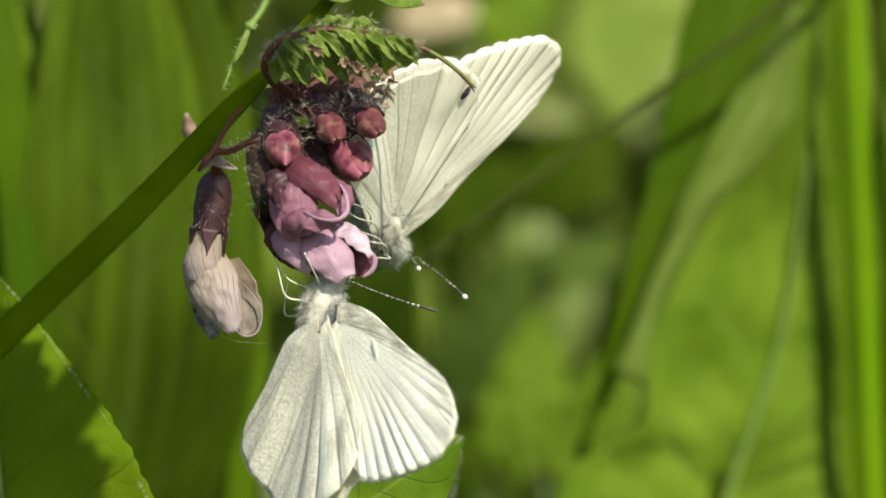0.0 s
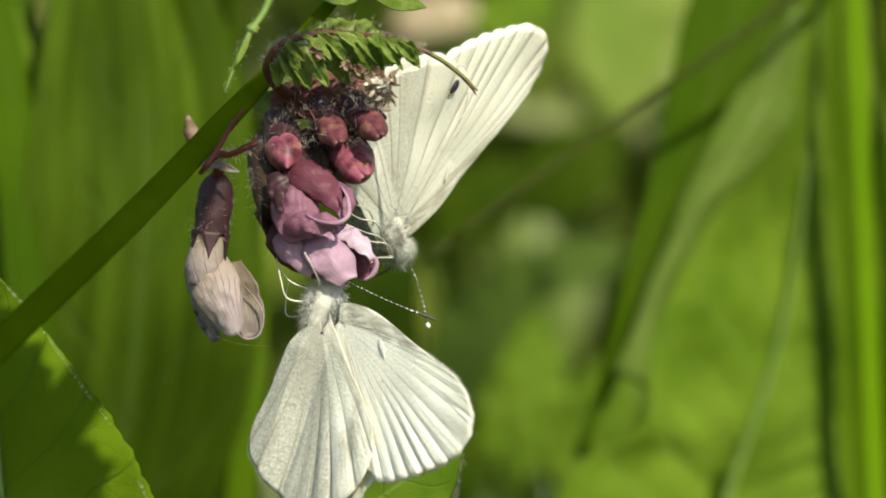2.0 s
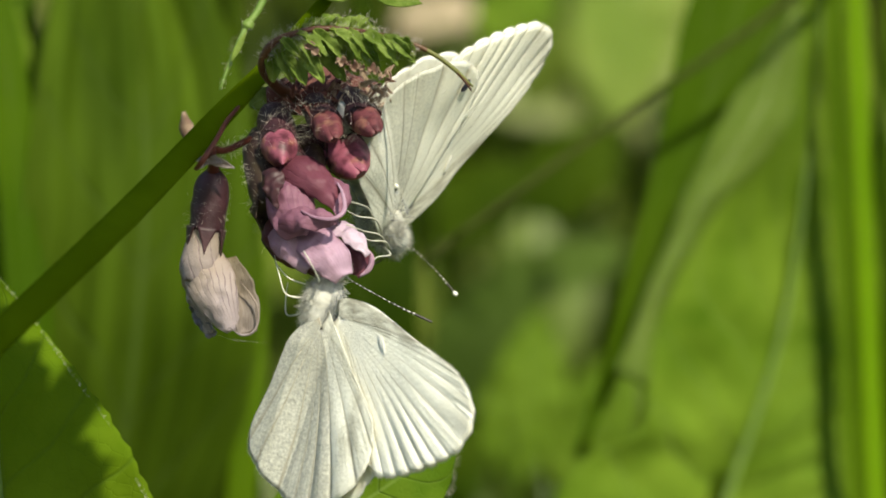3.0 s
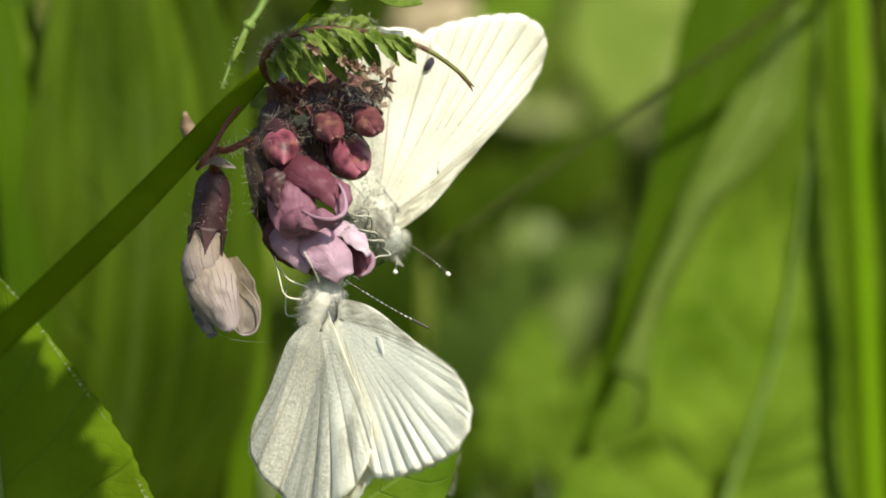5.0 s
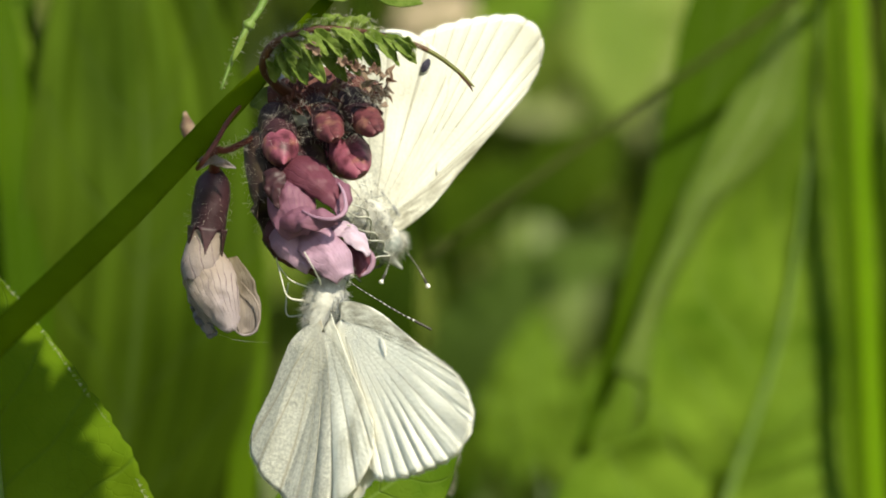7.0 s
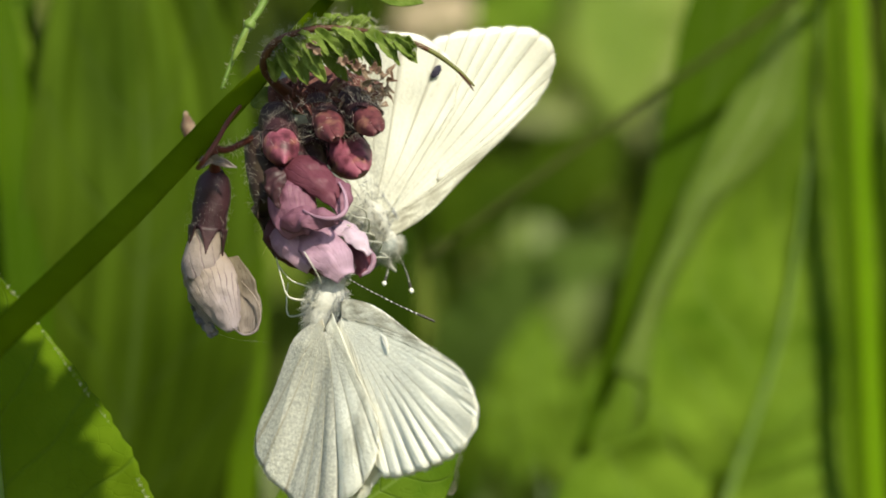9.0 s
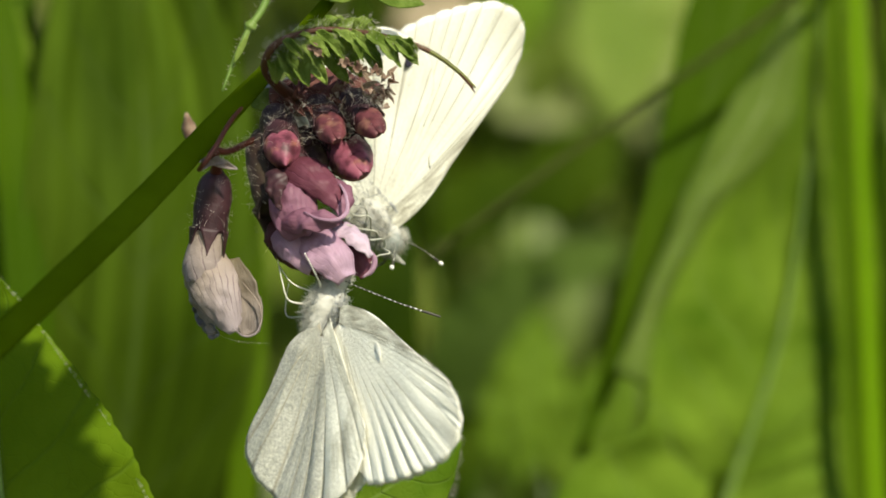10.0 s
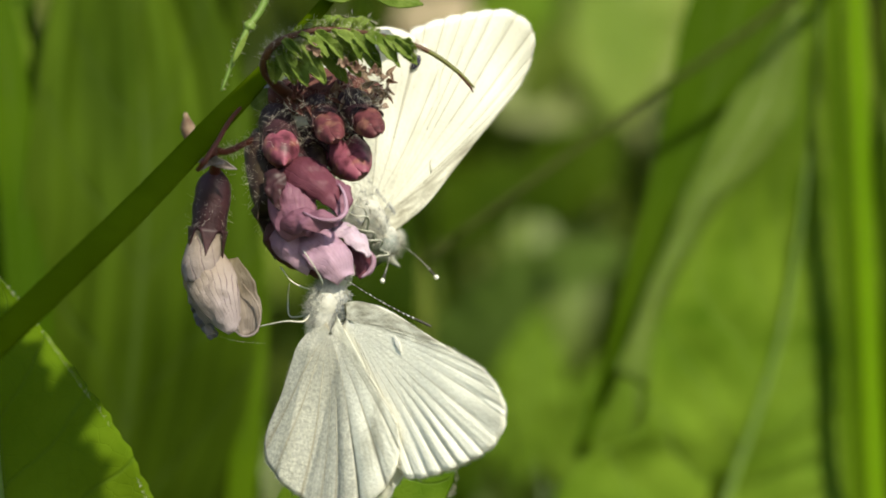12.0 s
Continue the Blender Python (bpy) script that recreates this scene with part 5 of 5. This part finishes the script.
UPPER = [  # seconds, place of the wing root, rise, lean
    (0, -2.45, 2.15, 49.4, 49.9),
    (0.5, -2.30, 2.45, 49.1, 51.5),
    (1.0, -2.30, 2.50, 50.4, 52.0),
    (1.5, -2.80, 2.40, 51.5, 54.1),
    (1.8, -2.00, 3.15, 57.1, 42.4),
    (2.0, -2.20, 2.25, 54.6, 48.4),
    (2.5, -2.45, 2.25, 54.1, 51.1),
    (2.8, -2.20, 2.70, 53.5, 44.6),
    (3.0, -2.50, 3.05, 52.1, 56.4),
    (5.0, -2.65, 2.90, 53.3, 23.4),
    (5.5, -2.45, 2.80, 55.0, 21.4),
    (6.0, -2.85, 2.55, 52.6, 20.9),
    (6.5, -2.70, 2.65, 52.3, 24.0),
    (7.0, -2.75, 2.70, 54.0, 22.3),
    (9.0, -2.95, 2.35, 49.3, 22.9),
    (9.2, -2.75, 3.75, 62.3, 30.0),
    (9.5, -2.95, 2.90, 55.8, 21.8),
    (10.0, -2.95, 3.15, 59.4, 23.8),
    (10.5, -2.90, 3.30, 57.5, 27.3),
    (11.0, -3.05, 2.90, 55.8, 24.6),
    (11.5, -3.20, 3.45, 59.0, 20.0),
    (12.0, -3.10, 2.90, 55.6, 20.0),
]
low_pose = {t: resting(x, z, a, b, -5.0) for t, x, z, a, b in LOWER}
up_pose = {t: hanging(x * 1.035, z * 1.035, a, b, 14.5) for t, x, z, a, b in UPPER}

lower, lower_wings, lower_feelers, lower_legs = butterfly(
    "butterfly", "white butterfly hanging head up under the flower, wings closed", low_pose[5.5], [
        [(1.6, 0.8, -2.2), P(-10.79, -2.77, -7), P(-11.33, -1.43, -9.5), P(-12.00, -0.20, -10)],
        [(0.9, 0.9, -2.4), P(-11.93, -3.32, -4), P(-13.47, -2.67, -4), P(-14.63, -1.34, -2)],
        [(0.0, 0.9, -2.6), P(-13.66, -4.16, -4), P(-14.26, -2.52, -4), P(-14.73, -0.70, -2)],
        [(1.6, -0.8, -2.2), P(-10.53, -2.97, 3), P(-11.26, -1.96, 2)],
        [(-0.2, -0.8, -2.6), P(-13.70, -5.99, 3), P(-14.04, -4.49, 4), P(-13.83, -2.98, 4)],
    ], False)
upper, upper_wings, upper_feelers, upper_legs = butterfly(
    "butterfly", "white butterfly clinging head down beside the flower, wings closed", up_pose[7.0], [
        [(-0.6, -0.9, -1.0), P(-6.51, 2.68, 4), P(-7.70, 2.90, 0), P(-8.61, 3.42, -4)],
        [(0.4, -0.9, -1.0), P(-5.99, 1.31, 3), P(-7.16, 1.64, -2), P(-8.40, 2.12, -5)],
        [(1.3, -0.8, -0.8), P(-5.33, 0.65, 2), P(-6.42, 0.75, -2), P(-7.03, 1.04, -4)],
        [(1.6, 0.6, -0.8), P(-4.75, -0.56, 4), P(-5.79, -0.70, -1), P(-6.35, -1.24, -3)],
        [(-0.6, 0.8, -1.0), P(-6.78, 3.34, 5), P(-8.36, 4.03, -2)],
    ], True, 1.015, 1.02, 2.0, 10, True)

# ---- what moves ----
SWAY = [(0, 2, 1), (0.5, 3, 3), (1, 0, 1), (1.5, -3, -1), (2, 5, 6), (2.5, 3, 4), (3, -3, -1), (5, -1, -1), (5.5, 0, -2), (6, 0, 1), (6.5, 1, -1), (7, -1, -1),
        (9, 0, -2), (9.5, 0, 1), (10, 2, 1), (10.5, 0, -1), (11, 0, 3), (11.5, -4, -5), (12, 0, 1)]
LOW_FEELER = [(0, 775, 550), (0.5, 780, 554), (1, 778, 563), (1.5, 775, 553), (2, 783, 570), (2.5, 767, 592), (3, 772, 573), (5, 765, 583), (5.5, 766, 569), (6.0, 764, 580), (6.5, 763, 585),
              (7, 765, 583), (9, 772, 569), (9.5, 775, 561), (10, 780, 560), (10.5, 783, 549), (11, 774, 569), (11.5, 768, 552), (12, 764, 576)]
UP_FEELER = [(0, 824, 528), (0.5, 834, 500), (1, 807, 533), (1.5, 765, 570), (2, 757, 580), (2.5, 770, 572), (3, 806, 522), (5, 793, 486), (5.5, 756, 489), (6, 745, 508), (6.5, 752, 511),
             (7, 757, 508), (9, 727, 516), (9.5, 750, 507), (10, 780, 467), (10.5, 782, 473), (11, 778, 492), (11.5, 794, 451), (12, 772, 492)]
UP_FEELER_FAR = [(0, 740, 476), (0.5, 752, 482), (1, 722, 348), (1.5, 652, 330), (2, 680, 333), (2.5, 685, 332), (3, 700, 328), (5, 698, 482), (5.5, 721, 504), (6, 678, 508), (6.5, 692, 496),
                 (7, 673, 500), (9, 678, 503), (9.5, 688, 488), (10, 692, 474), (10.5, 698, 474), (11, 703, 490), (11.5, 687, 472), (12, 675, 498)]


def flat_place(px, pz, y):
    return P((px - 784) / 20, (441 - pz) / 20, y)


def feeler_rows(feeler, pose_at, tips, foot, length=8.0, depth=-1):
    rows = []
    for t, tx, tz in tips:
        m = pose_at[t]
        root = m @ (Vector(foot) * MM)
        d = flat_place(tx, tz, 0) - root
        d.y = 0
        deep = max((length * MM) ** 2 - d.length_squared, 0) ** 0.5
        way = m.to_3x3().inverted() @ Vector((d.x, depth * deep, d.z)).normalized()
        q = Vector((1, 0, 0)).rotation_difference(way)
        rows.append((float(t), Matrix.Translation(Vector(foot) * MM) @ q.to_matrix().to_4x4()))
    return rows


def leg_rows(leg, pose_at, moved=None):
    """A leg swings on its root so that its foot keeps its hold; moved: from that second on the foot has another hold."""
    _, root, rest, foot = leg
    rows = []
    for t in sorted(pose_at):
        hold = moved[1] if moved and t >= moved[0] else foot
        way = pose_at[t].inverted() @ hold - root
        q = rest.rotation_difference(way)
        rows.append((float(t), Matrix.Translation(root) @ q.to_matrix().to_4x4()))
    return rows


def flap(wings, flicks):
    """Open the wings and shut them again. Each flick: its second, the angles of the near fore and hind wing and of the far pair, and how far the near and far front wings swing forwards."""
    for tag, sign in (("left", 1), ("right", -1)):
        for k, w in enumerate(wings[tag]):
            shut = pose(0, 0, 0, sign * 0.25)
            rows = [(0.0, shut)]
            for t, near_fore, near_hind, far, near_swing, far_swing in flicks:
                turn = far if sign < 0 else (near_fore, near_hind)[k]
                swing = far_swing * (1.0, 0.4)[k] if sign < 0 else near_swing * (1.0, 0.75)[k]
                rows += [(t - 0.1, shut), (t, pose(0, 0, 0, -sign * turn) @ pose(0, 0, 0, 0, swing, 0)), (t + 0.1, shut)]
            rows.append((12.0, shut))
            walk(w, rows)


def motions():
    x0 = vetch.matrix_basis.copy()
    walk(vetch, [(float(t), Matrix.Translation((x / 20 * MM, 0, -z / 20 * MM)) @ x0) for t, x, z in SWAY])
    n0 = near_plant.matrix_basis.copy()
    walk(near_plant, [(float(t), Matrix.Translation((x / 45 * MM, 0, -z / 45 * MM)) @ n0) for t, x, z in SWAY])
    walk(lower, [(float(t), low_pose[t]) for t, *_ in LOWER])
    walk(upper, [(float(t), up_pose[t]) for t, *_ in UPPER])
    flap(lower_wings, FLICKS)
    rest = pose(0, 0, 0, 0, 10, 0)
    bent = Matrix.Rotation(radians(3), 4, Vector((-0.282, 0, 0.959))) @ rest
    for pair in upper_wings.values():
        walk(pair[1], [(0.0, bent), (3.0, bent), (5.0, rest), (12.0, rest)])
    walk(lower_feelers[0], feeler_rows(lower_feelers[0], low_pose, LOW_FEELER, (3.0, 0.35, -0.9), 9.6))
    walk(lower_feelers[1], feeler_rows(lower_feelers[1], low_pose, [(t, x - 130, z - 85) for t, x, z in LOW_FEELER], (3.0, -0.35, -0.9), 9.6, 1))
    walk(upper_feelers[1], feeler_rows(upper_feelers[1], up_pose, UP_FEELER, (1.4, -0.35, 0.7)))
    walk(upper_feelers[0], feeler_rows(upper_feelers[0], up_pose, UP_FEELER_FAR, (1.4, 0.35, 0.7)))
    for k, leg in enumerate(lower_legs):
        walk(leg[0], leg_rows(leg, low_pose, (10.15, P(-16.7, -7.05, -4)) if k == 2 else None))
    for leg in upper_legs:
        walk(leg[0], leg_rows(leg, up_pose))


FLICKS = [(0.2, 45, 54, 47.5, 31, 17), (1.8, 34, 46, 33, 30, 4), (2.8333, 1.5, 1.5, 3, 7, 7), (6.0333, 12, 10, 21, 19, 11), (6.6333, 1.5, 1.5, 4, 8, 8), (9.2, 45, 54, 26, 32, 7), (10.3, 15, 10, 24.5, 17.5, 1), (11.8, 12, 10, 20.5, 19.5, 11)]
motions()
